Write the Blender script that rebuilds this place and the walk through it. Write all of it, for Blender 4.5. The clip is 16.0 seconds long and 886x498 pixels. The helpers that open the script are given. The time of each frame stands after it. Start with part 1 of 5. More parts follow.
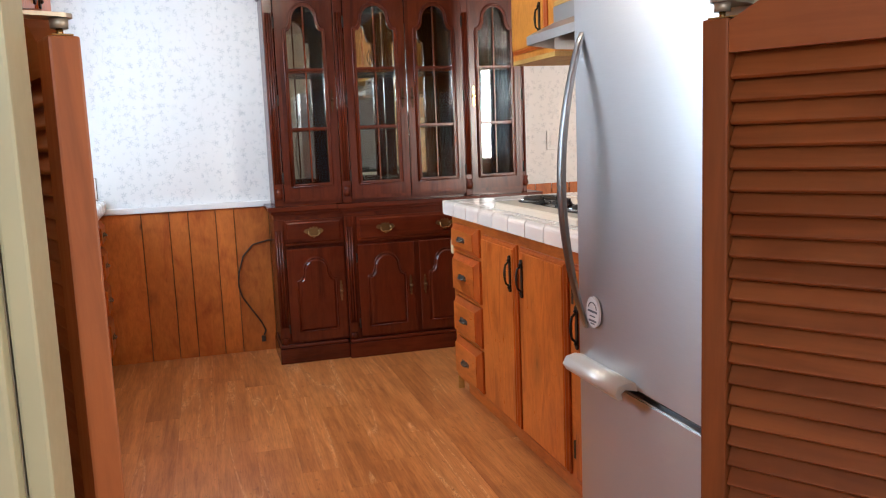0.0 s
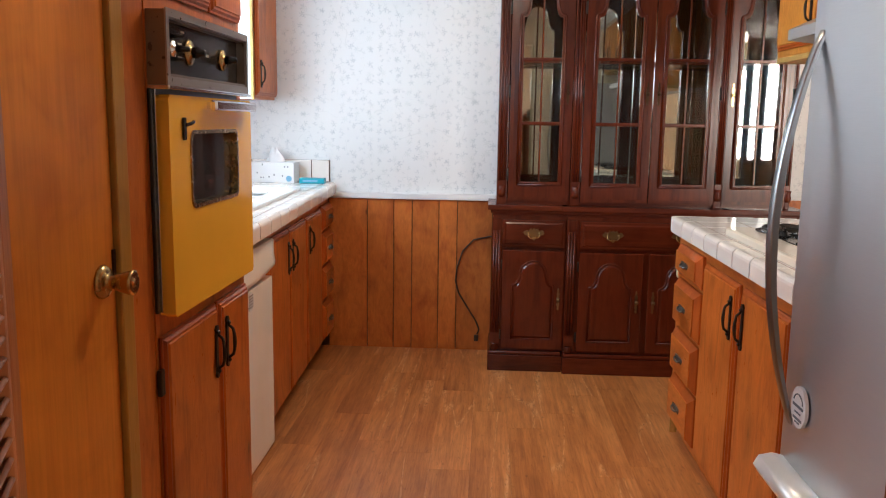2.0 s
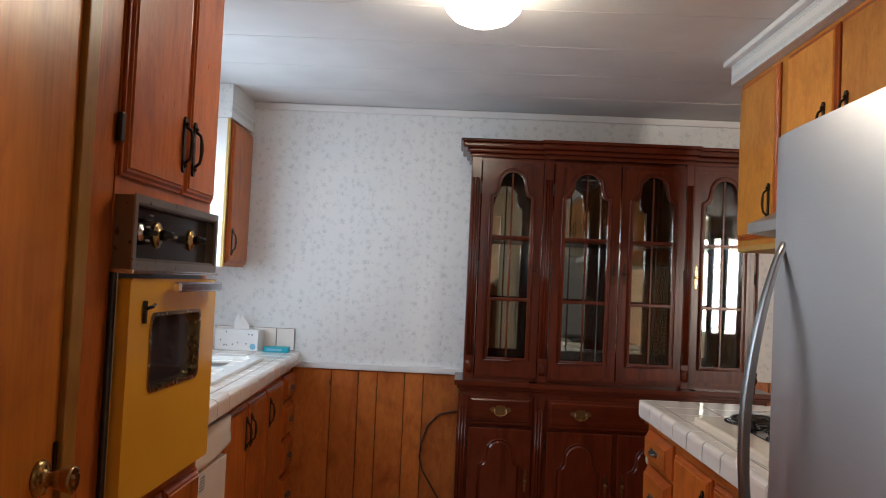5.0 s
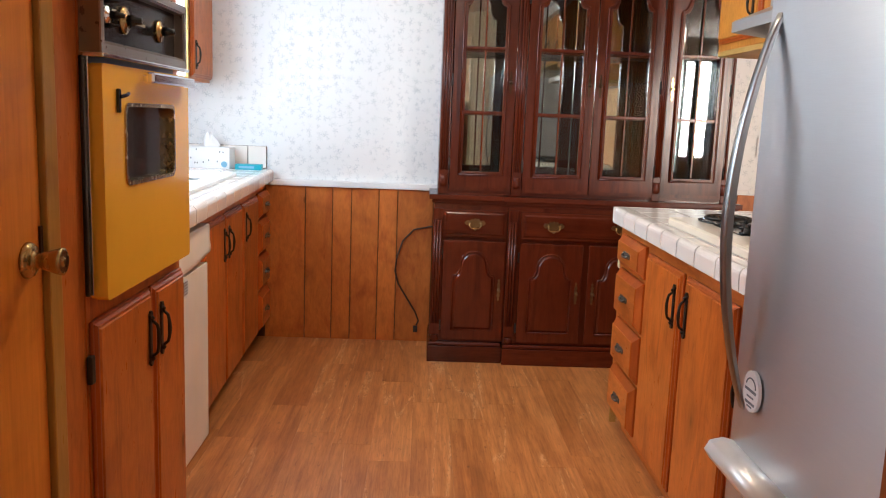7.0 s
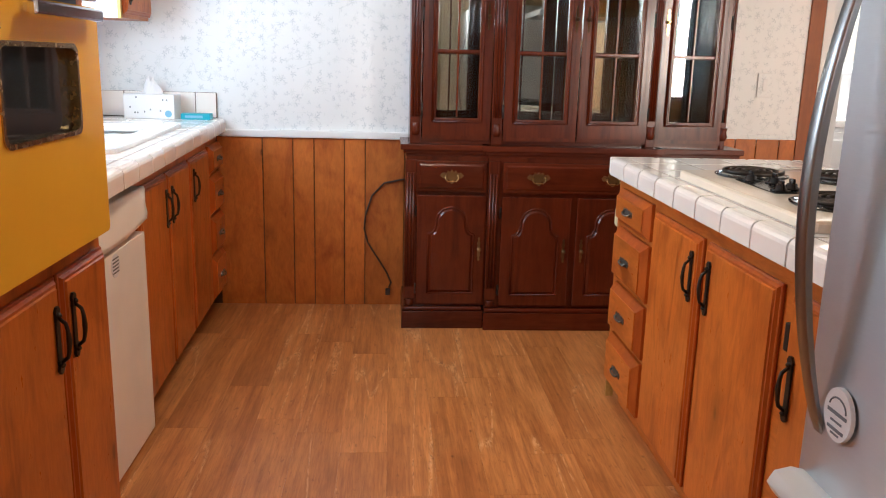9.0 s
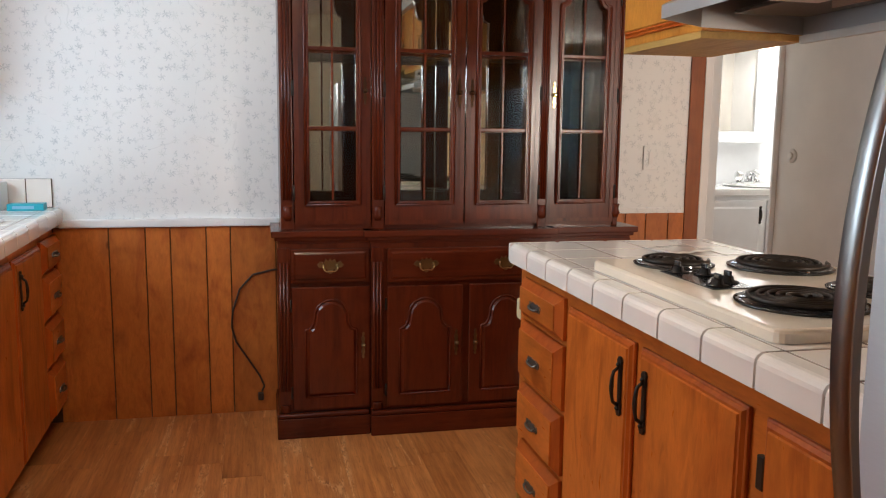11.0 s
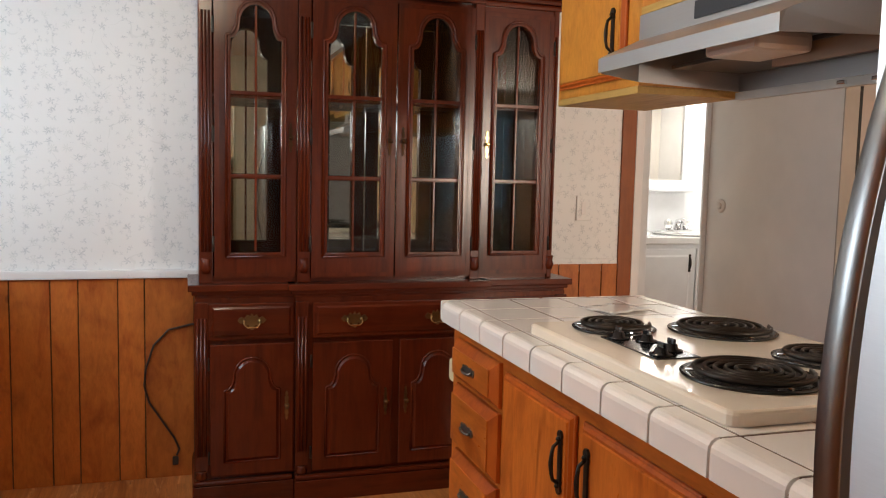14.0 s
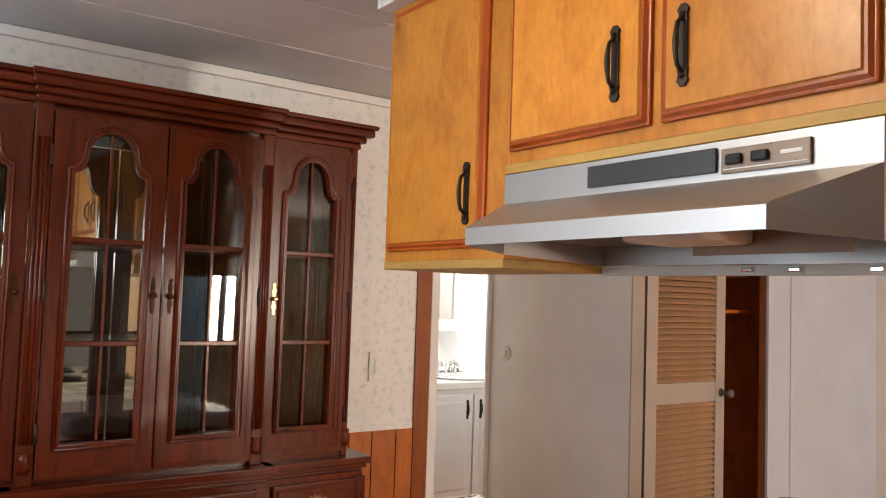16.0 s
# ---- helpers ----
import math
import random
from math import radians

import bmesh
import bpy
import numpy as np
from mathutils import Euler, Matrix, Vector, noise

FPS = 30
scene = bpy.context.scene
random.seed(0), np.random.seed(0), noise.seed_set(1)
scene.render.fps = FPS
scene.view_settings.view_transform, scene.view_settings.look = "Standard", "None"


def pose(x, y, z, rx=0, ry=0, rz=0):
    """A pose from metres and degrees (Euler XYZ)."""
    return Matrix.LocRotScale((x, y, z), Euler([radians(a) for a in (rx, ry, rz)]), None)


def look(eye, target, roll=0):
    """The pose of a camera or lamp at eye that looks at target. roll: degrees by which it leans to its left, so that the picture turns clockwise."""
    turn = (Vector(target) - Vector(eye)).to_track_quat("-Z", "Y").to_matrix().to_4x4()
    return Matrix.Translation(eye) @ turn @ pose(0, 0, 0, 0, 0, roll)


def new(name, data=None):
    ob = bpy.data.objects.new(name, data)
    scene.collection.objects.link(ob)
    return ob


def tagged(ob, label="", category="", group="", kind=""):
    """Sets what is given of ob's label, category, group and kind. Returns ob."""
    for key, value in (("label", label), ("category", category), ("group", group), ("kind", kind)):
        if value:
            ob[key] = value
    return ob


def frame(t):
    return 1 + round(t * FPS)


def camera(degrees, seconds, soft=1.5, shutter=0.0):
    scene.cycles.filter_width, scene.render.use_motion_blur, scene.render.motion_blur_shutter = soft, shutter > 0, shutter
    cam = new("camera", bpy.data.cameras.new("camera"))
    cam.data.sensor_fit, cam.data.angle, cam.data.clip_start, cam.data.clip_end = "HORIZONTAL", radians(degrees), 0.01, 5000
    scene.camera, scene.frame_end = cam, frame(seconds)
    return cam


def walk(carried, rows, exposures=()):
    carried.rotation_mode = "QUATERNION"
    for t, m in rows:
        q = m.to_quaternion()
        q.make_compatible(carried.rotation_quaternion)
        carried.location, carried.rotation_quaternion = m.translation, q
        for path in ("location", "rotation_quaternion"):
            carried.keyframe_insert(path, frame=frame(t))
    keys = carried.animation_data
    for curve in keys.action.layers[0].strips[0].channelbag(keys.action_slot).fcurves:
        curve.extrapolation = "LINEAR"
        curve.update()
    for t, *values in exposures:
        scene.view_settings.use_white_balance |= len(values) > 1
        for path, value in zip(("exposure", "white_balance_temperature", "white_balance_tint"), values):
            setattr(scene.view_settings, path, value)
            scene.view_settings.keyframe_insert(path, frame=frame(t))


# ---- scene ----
cam = camera(56.7, 16.0, soft=1.1)
PATH = [
    (0, (0.318, 0.236, 1.226), (0.859, 2.142, 0.949), -2.3),
    (0.5, (0.368, 0.28, 1.234), (0.856, 2.195, 0.928), -1.4),
    (1, (0.435, 0.429, 1.246), (0.776, 2.375, 0.933), -1.6),
    (1.5, (0.554, 0.524, 1.257), (0.578, 2.497, 0.929), 0.3),
    (2, (0.627, 0.558, 1.286), (0.519, 2.532, 0.978), 0.9),
    (2.5, (0.625, 0.602, 1.342), (0.514, 2.594, 1.191), 1.7),
    (3, (0.63, 0.604, 1.382), (0.525, 2.601, 1.443), 2.2),
    (5.5, (0.625, 0.589, 1.331), (0.605, 2.587, 1.412), 2.6),
    (6, (0.614, 0.595, 1.299), (0.621, 2.594, 1.235), 2.5),
    (6.5, (0.605, 0.612, 1.269), (0.636, 2.601, 1.066), 2.2),
    (7, (0.591, 0.606, 1.251), (0.645, 2.58, 0.935), 2.2),
    (7.5, (0.58, 0.611, 1.233), (0.64, 2.568, 0.822), 2.0),
    (8, (0.573, 0.662, 1.226), (0.654, 2.61, 0.777), 1.8),
    (8.5, (0.581, 0.821, 1.24), (0.688, 2.765, 0.785), 1.6),
    (9, (0.581, 1.01, 1.244), (0.711, 2.954, 0.795), 1.5),
    (9.5, (0.567, 1.22, 1.255), (0.835, 3.168, 0.891), 1.6),
    (12, (0.607, 1.409, 1.293), (1.067, 3.336, 1.019), 0.6),
    (12.5, (0.618, 1.413, 1.311), (1.097, 3.338, 1.055), 0.7),
    (13, (0.617, 1.41, 1.304), (1.112, 3.339, 1.125), 0.9),
    (13.5, (0.629, 1.43, 1.303), (1.149, 3.353, 1.128), 1.2),
    (14, (0.62, 1.528, 1.305), (1.218, 3.428, 1.125), 1.3),
    (14.5, (0.592, 1.719, 1.347), (1.378, 3.554, 1.222), 1.5),
    (15, (0.606, 1.867, 1.396), (1.585, 3.611, 1.364), 1.9),
    (15.5, (0.634, 2.004, 1.442), (1.713, 3.686, 1.528), 1.9),
    (16, (0.63, 2.103, 1.46), (1.791, 3.727, 1.578), 1.9),
]
walk(cam, [(t, look(eye, target, roll)) for t, eye, target, roll in PATH],
     [(0.0, 0.60, 5950, 10), (0.5, 0.58, 5950, 10), (1.5, 0.43, 6150, 10), (2.0, 0.42, 6150, 10), (2.5, -0.05, 6250, 10), (3.0, -0.32, 6250, 10), (5.5, -0.40, 6250, 10), (6.5, 0.33, 6200, 10), (7.0, 0.65, 6150, 10),
      (9.0, 0.62, 6150, 10), (9.6, 0.38, 6250, 10), (12.0, 0.14, 6400, 10), (14.0, 0.12, 6700, 11), (15.0, 0.35, 6900, 12), (16.0, 0.30, 6700, 12)])

# ---- light ----
world = bpy.data.worlds.new("daylight")
scene.world = world
world.use_nodes = True
wn = world.node_tree.nodes
sky = wn.new("ShaderNodeTexSky")
sky.sky_type, sky.sun_disc = "NISHITA", False
sky.sun_elevation, sky.sun_rotation = radians(42), radians(45)
world.node_tree.links.new(sky.outputs[0], wn["Background"].inputs[0])
wn["Background"].inputs[1].default_value = 0.12


def lamp(name, kind, m, energy, color, **more):
    data = bpy.data.lights.new(name, kind)
    data.energy, data.color = energy, color
    if kind == "AREA":
        data.shape, data.size, data.size_y = "RECTANGLE", more["size"], more["size_y"]
    if kind == "SUN":
        data.angle = radians(0.5)
    ob = new(name, data)
    ob.matrix_world = m
    return ob


lamp("sun", "SUN", pose(0, 0, 8, 48, 0, 135), 2.5, (1.0, 0.95, 0.88))
# daylight in the openings of the sink and dining windows
lamp("sink_window_light", "AREA", look((-0.84, 4.02, 1.62), (1.0, 4.02, 1.30)), 22, (0.72, 0.87, 1.0), size=1.1, size_y=0.75)
for wx, ww, we in ((3.78, 0.09, 48), (3.965, 0.12, 62)):
    lamp("dining_window_light", "AREA", look((wx, -1.085, 1.46), (wx - 0.3, 3.0, 1.2)), we, (1.0, 0.87, 0.72), size=ww, size_y=1.15)
lamp("dining_sky_light", "AREA", look((3.9, -1.172, 1.45), (3.9, 3.0, 1.45)), 5, (0.62, 0.85, 1.0), size=0.84, size_y=1.08)
# added fill from behind the camera, set in an unseen entry window
lamp("entry_window_light", "AREA", look((0.2, -1.12, 1.88), (0.4, 2.4, 0.5)), 14, (0.95, 0.97, 1.0), size=0.8, size_y=0.55)
# added fill under the bathroom ceiling, where no window is built
lamp("bath_window_light", "AREA", look((4.3, 6.5, 2.15), (3.9, 6.6, 0.8)), 17, (1.0, 0.97, 0.92), size=0.6, size_y=0.3)


# ---- materials ----
def mat(name):
    m = bpy.data.materials.new(name)
    m.use_nodes = True
    nt = m.node_tree
    return m, nt, nt.nodes["Principled BSDF"]


def ramp(nt, fac, stops):
    r = nt.nodes.new("ShaderNodeValToRGB")
    e = r.color_ramp.elements
    while len(e) < len(stops):
        e.new(0.5)
    for el, (p, c) in zip(e, stops):
        el.position, el.color = p, (*c, 1)
    nt.links.new(fac, r.inputs[0])
    return r.outputs[0]


def coords(nt, scale=(1, 1, 1), shift=False):
    tc = nt.nodes.new("ShaderNodeTexCoord")
    mp = nt.nodes.new("ShaderNodeMapping")
    mp.inputs["Scale"].default_value = scale
    nt.links.new(tc.outputs["Object"], mp.inputs[0])
    if shift:
        oi = nt.nodes.new("ShaderNodeObjectInfo")
        mul = nt.nodes.new("ShaderNodeMath")
        mul.operation = "MULTIPLY"
        mul.inputs[1].default_value = 37.0
        nt.links.new(oi.outputs["Random"], mul.inputs[0])
        nt.links.new(mul.outputs[0], mp.inputs["Location"])
    return mp.outputs[0]


def tex_noise(nt, co, scale, detail=4.0, rough=0.55, distort=0.0):
    n = nt.nodes.new("ShaderNodeTexNoise")
    n.inputs["Scale"].default_value, n.inputs["Detail"].default_value = scale, detail
    n.inputs["Roughness"].default_value, n.inputs["Distortion"].default_value = rough, distort
    nt.links.new(co, n.inputs["Vector"])
    return n.outputs["Fac"]


def mixc(nt, fac, a, b, how="MIX"):
    x = nt.nodes.new("ShaderNodeMix")
    x.data_type, x.blend_type = "RGBA", how
    for sock, v in ((x.inputs[0], fac), (x.inputs[6], a), (x.inputs[7], b)):
        if isinstance(v, (int, float)):
            sock.default_value = v
        elif isinstance(v, tuple):
            sock.default_value = (*v, 1)
        else:
            nt.links.new(v, sock)
    return x.outputs[2]


def bump(nt, bs, height, strength, dist=0.002):
    b = nt.nodes.new("ShaderNodeBump")
    b.inputs["Strength"].default_value, b.inputs["Distance"].default_value = strength, dist
    nt.links.new(height, b.inputs["Height"])
    nt.links.new(b.outputs[0], bs.inputs["Normal"])


def plain(name, col, rough=0.5, metal=0.0, spread=0.06, grain=60.0, relief=0.08, coat=0.0):
    """A painted, moulded or metal surface with slight mottling."""
    m, nt, bs = mat(name)
    co = coords(nt)
    big = tex_noise(nt, co, 3.0, 3)
    fine = tex_noise(nt, co, grain, 3)
    lo = tuple(max(0, c * (1 - spread)) for c in col)
    hi = tuple(min(1, c * (1 + spread)) for c in col)
    nt.links.new(ramp(nt, big, [(0.3, lo), (0.7, hi)]), bs.inputs["Base Color"])
    nt.links.new(ramp(nt, fine, [(0.2, (rough * 0.85,) * 3), (0.8, (min(1, rough * 1.15),) * 3)]), bs.inputs["Roughness"])
    bs.inputs["Metallic"].default_value = metal
    bs.inputs["Coat Weight"].default_value = coat
    if relief:
        bump(nt, bs, fine, relief, 0.001)
    return m


def wood(name, axis, light, dark, vein, rough=0.32, knots=0.5, coat=0.2, stretch=10.0, vary=0.25, spec=0.35, streak=0.0):
    """Varnished wood with the grain along one local axis."""
    m, nt, bs = mat(name)
    sc = {"X": (1 / stretch, 1, 1), "Y": (1, 1 / stretch, 1), "Z": (1, 1, 1 / stretch)}[axis]
    co = coords(nt, tuple(s * 10 for s in sc), shift=True)
    g1 = tex_noise(nt, co, 1.0, 5, 0.6, 1.2)
    g2 = tex_noise(nt, co, 9.0, 4, 0.6, 0.3)
    base = ramp(nt, g1, [(0.25, dark), (0.5, light), (0.62, tuple(c * 0.9 for c in light)), (0.8, dark)])
    fine = ramp(nt, g2, [(0.35, (0.72, 0.68, 0.64)), (0.6, (1, 1, 1))])
    col = mixc(nt, 0.38, base, fine, "MULTIPLY")
    blot = tex_noise(nt, coords(nt, (5, 5, 5), shift=True), 1.0, 3, 0.55, 0.8)
    col = mixc(nt, 0.7, col, ramp(nt, blot, [(0.30, (0.80, 0.68, 0.60)), (0.46, (1.04, 1.04, 1.03)), (0.66, (1.18, 1.20, 1.18))]), "MULTIPLY")
    if knots:
        kc = coords(nt, tuple(s ** 0.45 * 5.2 for s in sc), shift=True)
        v = nt.nodes.new("ShaderNodeTexVoronoi")
        v.inputs["Scale"].default_value = 1.0
        nt.links.new(kc, v.inputs["Vector"])
        spots = ramp(nt, v.outputs["Distance"], [(0.035, (1, 1, 1)), (0.075, (0.42, 0.42, 0.42)), (0.26, (0, 0, 0))])
        col = mixc(nt, mulv(nt, spots, knots), col, vein)
    if streak:
        sk_ = tex_noise(nt, coords(nt, tuple(s * 34 for s in sc), shift=True), 1.0, 6, 0.7, 0.6)
        col = mixc(nt, streak, col, ramp(nt, sk_, [(0.33, (0.36, 0.28, 0.22)), (0.50, (1, 1, 1)), (0.60, (1, 1, 1)), (0.72, (1.3, 1.38, 1.45))]), "MULTIPLY")
    bs.inputs["Specular IOR Level"].default_value = spec
    oi = nt.nodes.new("ShaderNodeObjectInfo")
    tone = ramp(nt, oi.outputs["Random"], [(0.0, (1 - vary, 1 - vary, 1 - vary)), (1.0, (1, 1, 1))])
    col = mixc(nt, 1.0, col, tone, "MULTIPLY")
    nt.links.new(col, bs.inputs["Base Color"])
    nt.links.new(ramp(nt, g2, [(0.2, (rough * 1.2,) * 3), (0.8, (rough * 0.85,) * 3)]), bs.inputs["Roughness"])
    bs.inputs["Coat Weight"].default_value, bs.inputs["Coat Roughness"].default_value = coat, 0.22
    bump(nt, bs, g2, 0.12, 0.001)
    return m


def vinyl_plank(name):
    """Printed wood plank: soft figure, ragged pale sapwood streaks, small dark knots."""
    m, nt, bs = mat(name)
    co = coords(nt, shift=True)
    soft = tex_noise(nt, coords(nt, (13, 1.1, 13), True), 1.0, 5, 0.62, 0.5)
    col = ramp(nt, soft, [(0.28, (0.40, 0.140, 0.036)), (0.44, (0.52, 0.198, 0.054)), (0.57, (0.61, 0.250, 0.076)), (0.72, (0.46, 0.168, 0.047))])
    blot = tex_noise(nt, coords(nt, (7, 4, 7), True), 1.0, 3, 0.5, 0.4)
    col = mixc(nt, 0.6, col, ramp(nt, blot, [(0.32, (0.80, 0.72, 0.66)), (0.52, (1, 1, 1)), (0.70, (1.06, 1.04, 1.03))]), "MULTIPLY")
    fine = tex_noise(nt, coords(nt, (170, 10, 170), True), 1.0, 5, 0.65, 0.3)
    col = mixc(nt, 0.55, col, ramp(nt, fine, [(0.36, (0.70, 0.64, 0.60)), (0.54, (1, 1, 1)), (0.72, (1.10, 1.12, 1.14))]), "MULTIPLY")
    grain = tex_noise(nt, coords(nt, (46, 2.2, 46), True), 1.0, 4, 0.6, 0.5)
    col = mixc(nt, 0.85, col, ramp(nt, grain, [(0.32, (0.78, 0.70, 0.64)), (0.48, (1, 1, 1)), (0.66, (1.16, 1.19, 1.22))]), "MULTIPLY")
    dash = ramp(nt, tex_noise(nt, coords(nt, (95, 26, 95), True), 1.0, 3, 0.6, 0.6), [(0.30, (1, 1, 1)), (0.37, (0, 0, 0))])
    col = mixc(nt, mulv(nt, dash, 0.55), col, (0.24, 0.075, 0.02))
    wave = tex_noise(nt, coords(nt, (7.5, 0.55, 7.5), True), 1.0, 1, 0.4, 0.3)
    lane = ramp(nt, wave, [(0.552, (0, 0, 0)), (0.565, (1, 1, 1)), (0.572, (1, 1, 1)), (0.585, (0, 0, 0))])
    rag = ramp(nt, tex_noise(nt, coords(nt, (70, 16, 70), True), 1.0, 5, 0.7, 1.2), [(0.44, (0, 0, 0)), (0.56, (1, 1, 1))])
    fleck = mixc(nt, 1.0, lane, rag, "MULTIPLY")
    col = mixc(nt, mulv(nt, fleck, 0.6), col, (0.86, 0.50, 0.25))
    edge = ramp(nt, tex_noise(nt, coords(nt, (60, 20, 60), True), 1.0, 4, 0.6, 1.8), [(0.36, (1, 1, 1)), (0.44, (0, 0, 0))])
    col = mixc(nt, mulv(nt, mixc(nt, 1.0, lane, edge, "MULTIPLY"), 0.7), col, (0.20, 0.065, 0.02))
    v = nt.nodes.new("ShaderNodeTexVoronoi")
    v.inputs["Scale"].default_value = 1.0
    nt.links.new(coords(nt, (17, 10, 17), True), v.inputs["Vector"])
    sep = nt.nodes.new("ShaderNodeSeparateColor")
    nt.links.new(v.outputs["Color"], sep.inputs[0])
    pick = ramp(nt, sep.outputs[0], [(0.44, (0, 0, 0)), (0.56, (1, 1, 1))])
    spot = ramp(nt, v.outputs["Distance"], [(0.03, (1, 1, 1)), (0.13, (0, 0, 0))])
    col = mixc(nt, mulv(nt, mixc(nt, 1.0, pick, spot, "MULTIPLY"), 0.55), col, (0.13, 0.035, 0.012))
    oi = nt.nodes.new("ShaderNodeObjectInfo")
    col = mixc(nt, 1.0, col, ramp(nt, oi.outputs["Random"], [(0.0, (0.88, 0.83, 0.80)), (0.45, (0.97, 0.95, 0.94)), (0.85, (1.02, 1.01, 1.02)), (1.0, (1.06, 1.14, 1.24))]), "MULTIPLY")
    nt.links.new(col, bs.inputs["Base Color"])
    bs.inputs["Specular IOR Level"].default_value = 0.42
    nt.links.new(ramp(nt, soft, [(0.2, (0.40,) * 3), (0.8, (0.32,) * 3)]), bs.inputs["Roughness"])
    bump(nt, bs, fine, 0.10, 0.001)
    return m


def mulv(nt, v, k):
    n = nt.nodes.new("ShaderNodeMath")
    n.operation = "MULTIPLY"
    n.inputs[1].default_value = k
    nt.links.new(v, n.inputs[0])
    return n.outputs[0]


def math_node(nt, how, a, b=None):
    n = nt.nodes.new("ShaderNodeMath")
    n.operation = how
    for sock, v in zip(n.inputs, (a, b)):
        if v is None:
            continue
        if isinstance(v, (int, float)):
            sock.default_value = v
        else:
            nt.links.new(v, sock)
    return n.outputs[0]


def sprigs(nt, co, scale, size, petals, keep, swirl):
    """Scattered star flowers: one to a cell, each turned its own way, on the x-z plane."""
    flat = nt.nodes.new("ShaderNodeVectorMath")
    flat.operation = "MULTIPLY"
    flat.inputs[1].default_value = (1, 0, 1)
    nt.links.new(co, flat.inputs[0])
    v = nt.nodes.new("ShaderNodeTexVoronoi")
    v.inputs["Scale"].default_value, v.inputs["Randomness"].default_value = scale, 0.72
    nt.links.new(flat.outputs[0], v.inputs["Vector"])
    away = nt.nodes.new("ShaderNodeVectorMath")
    away.operation = "SUBTRACT"
    nt.links.new(flat.outputs[0], away.inputs[0])
    nt.links.new(v.outputs["Position"], away.inputs[1])
    xyz = nt.nodes.new("ShaderNodeSeparateXYZ")
    nt.links.new(away.outputs[0], xyz.inputs[0])
    rnd = nt.nodes.new("ShaderNodeSeparateColor")
    nt.links.new(v.outputs["Color"], rnd.inputs[0])
    dist = math_node(nt, "SQRT", math_node(nt, "ADD", math_node(nt, "MULTIPLY", xyz.outputs[0], xyz.outputs[0]), math_node(nt, "MULTIPLY", xyz.outputs[2], xyz.outputs[2])))
    ang = math_node(nt, "ADD", math_node(nt, "ARCTAN2", xyz.outputs[2], xyz.outputs[0]), math_node(nt, "MULTIPLY", rnd.outputs[1], 6.28))
    ang = math_node(nt, "ADD", ang, math_node(nt, "MULTIPLY", dist, swirl))
    lobe = math_node(nt, "ADD", math_node(nt, "MULTIPLY", math_node(nt, "COSINE", math_node(nt, "MULTIPLY", ang, petals)), 0.42), 0.58)
    edge = math_node(nt, "SUBTRACT", math_node(nt, "MULTIPLY", lobe, size), dist)
    shape = ramp(nt, math_node(nt, "ADD", math_node(nt, "MULTIPLY", edge, 95.0), 0.5), [(0.22, (0, 0, 0)), (0.95, (1, 1, 1))])
    pick = ramp(nt, rnd.outputs[0], [(keep, (0, 0, 0)), (keep + 0.02, (1, 1, 1))])
    return math_node(nt, "MULTIPLY", shape, pick)


def wallpaper(name):
    """White paper with scattered grey-blue star flowers, leaves and thin twigs."""
    m, nt, bs = mat(name)
    co = coords(nt)
    wob = nt.nodes.new("ShaderNodeTexNoise")
    wob.inputs["Scale"].default_value, wob.inputs["Detail"].default_value = 60.0, 2
    nt.links.new(co, wob.inputs["Vector"])
    add = nt.nodes.new("ShaderNodeMixRGB")
    add.blend_type = "ADD"
    add.inputs[0].default_value = 0.012
    nt.links.new(co, add.inputs[1])
    nt.links.new(wob.outputs["Color"], add.inputs[2])
    base = ramp(nt, tex_noise(nt, co, 2.0, 3), [(0.3, (0.77, 0.80, 0.81)), (0.7, (0.81, 0.835, 0.84))])
    # twigs: thin lines where a slow noise crosses a level, broken up into lengths
    line = tex_noise(nt, co, 5.5, 1, 0.4, 0.8)
    thin = ramp(nt, line, [(0.483, (0, 0, 0)), (0.490, (1, 1, 1)), (0.494, (1, 1, 1)), (0.501, (0, 0, 0))])
    gaps = ramp(nt, tex_noise(nt, co, 16.0, 2), [(0.50, (0, 0, 0)), (0.54, (1, 1, 1))])
    base = mixc(nt, mulv(nt, mixc(nt, 1.0, thin, gaps, "MULTIPLY"), 0.20), base, (0.42, 0.47, 0.47))
    worn = ramp(nt, tex_noise(nt, co, 140.0, 3, 0.6), [(0.36, (0.30, 0.30, 0.30)), (0.60, (1, 1, 1))])
    for scale, size, petals, keep, swirl, tint, depth in ((11.5, 0.0170, 5.0, 0.25, 30.0, (0.40, 0.46, 0.50), 0.56), (14.0, 0.0190, 7.0, 0.55, 0.0, (0.50, 0.57, 0.56), 0.36),
                                                          (19.0, 0.0130, 3.0, 0.45, 60.0, (0.42, 0.48, 0.52), 0.48), (23.0, 0.0085, 4.0, 0.50, 0.0, (0.40, 0.44, 0.50), 0.45)):
        f = math_node(nt, "MULTIPLY", sprigs(nt, add.outputs[0], scale, size, petals, keep, swirl), worn)
        base = mixc(nt, mulv(nt, f, depth), base, tint)
    nt.links.new(base, bs.inputs["Base Color"])
    bs.inputs["Roughness"].default_value = 0.36
    bump(nt, bs, tex_noise(nt, co, 180.0, 2), 0.05, 0.001)
    return m


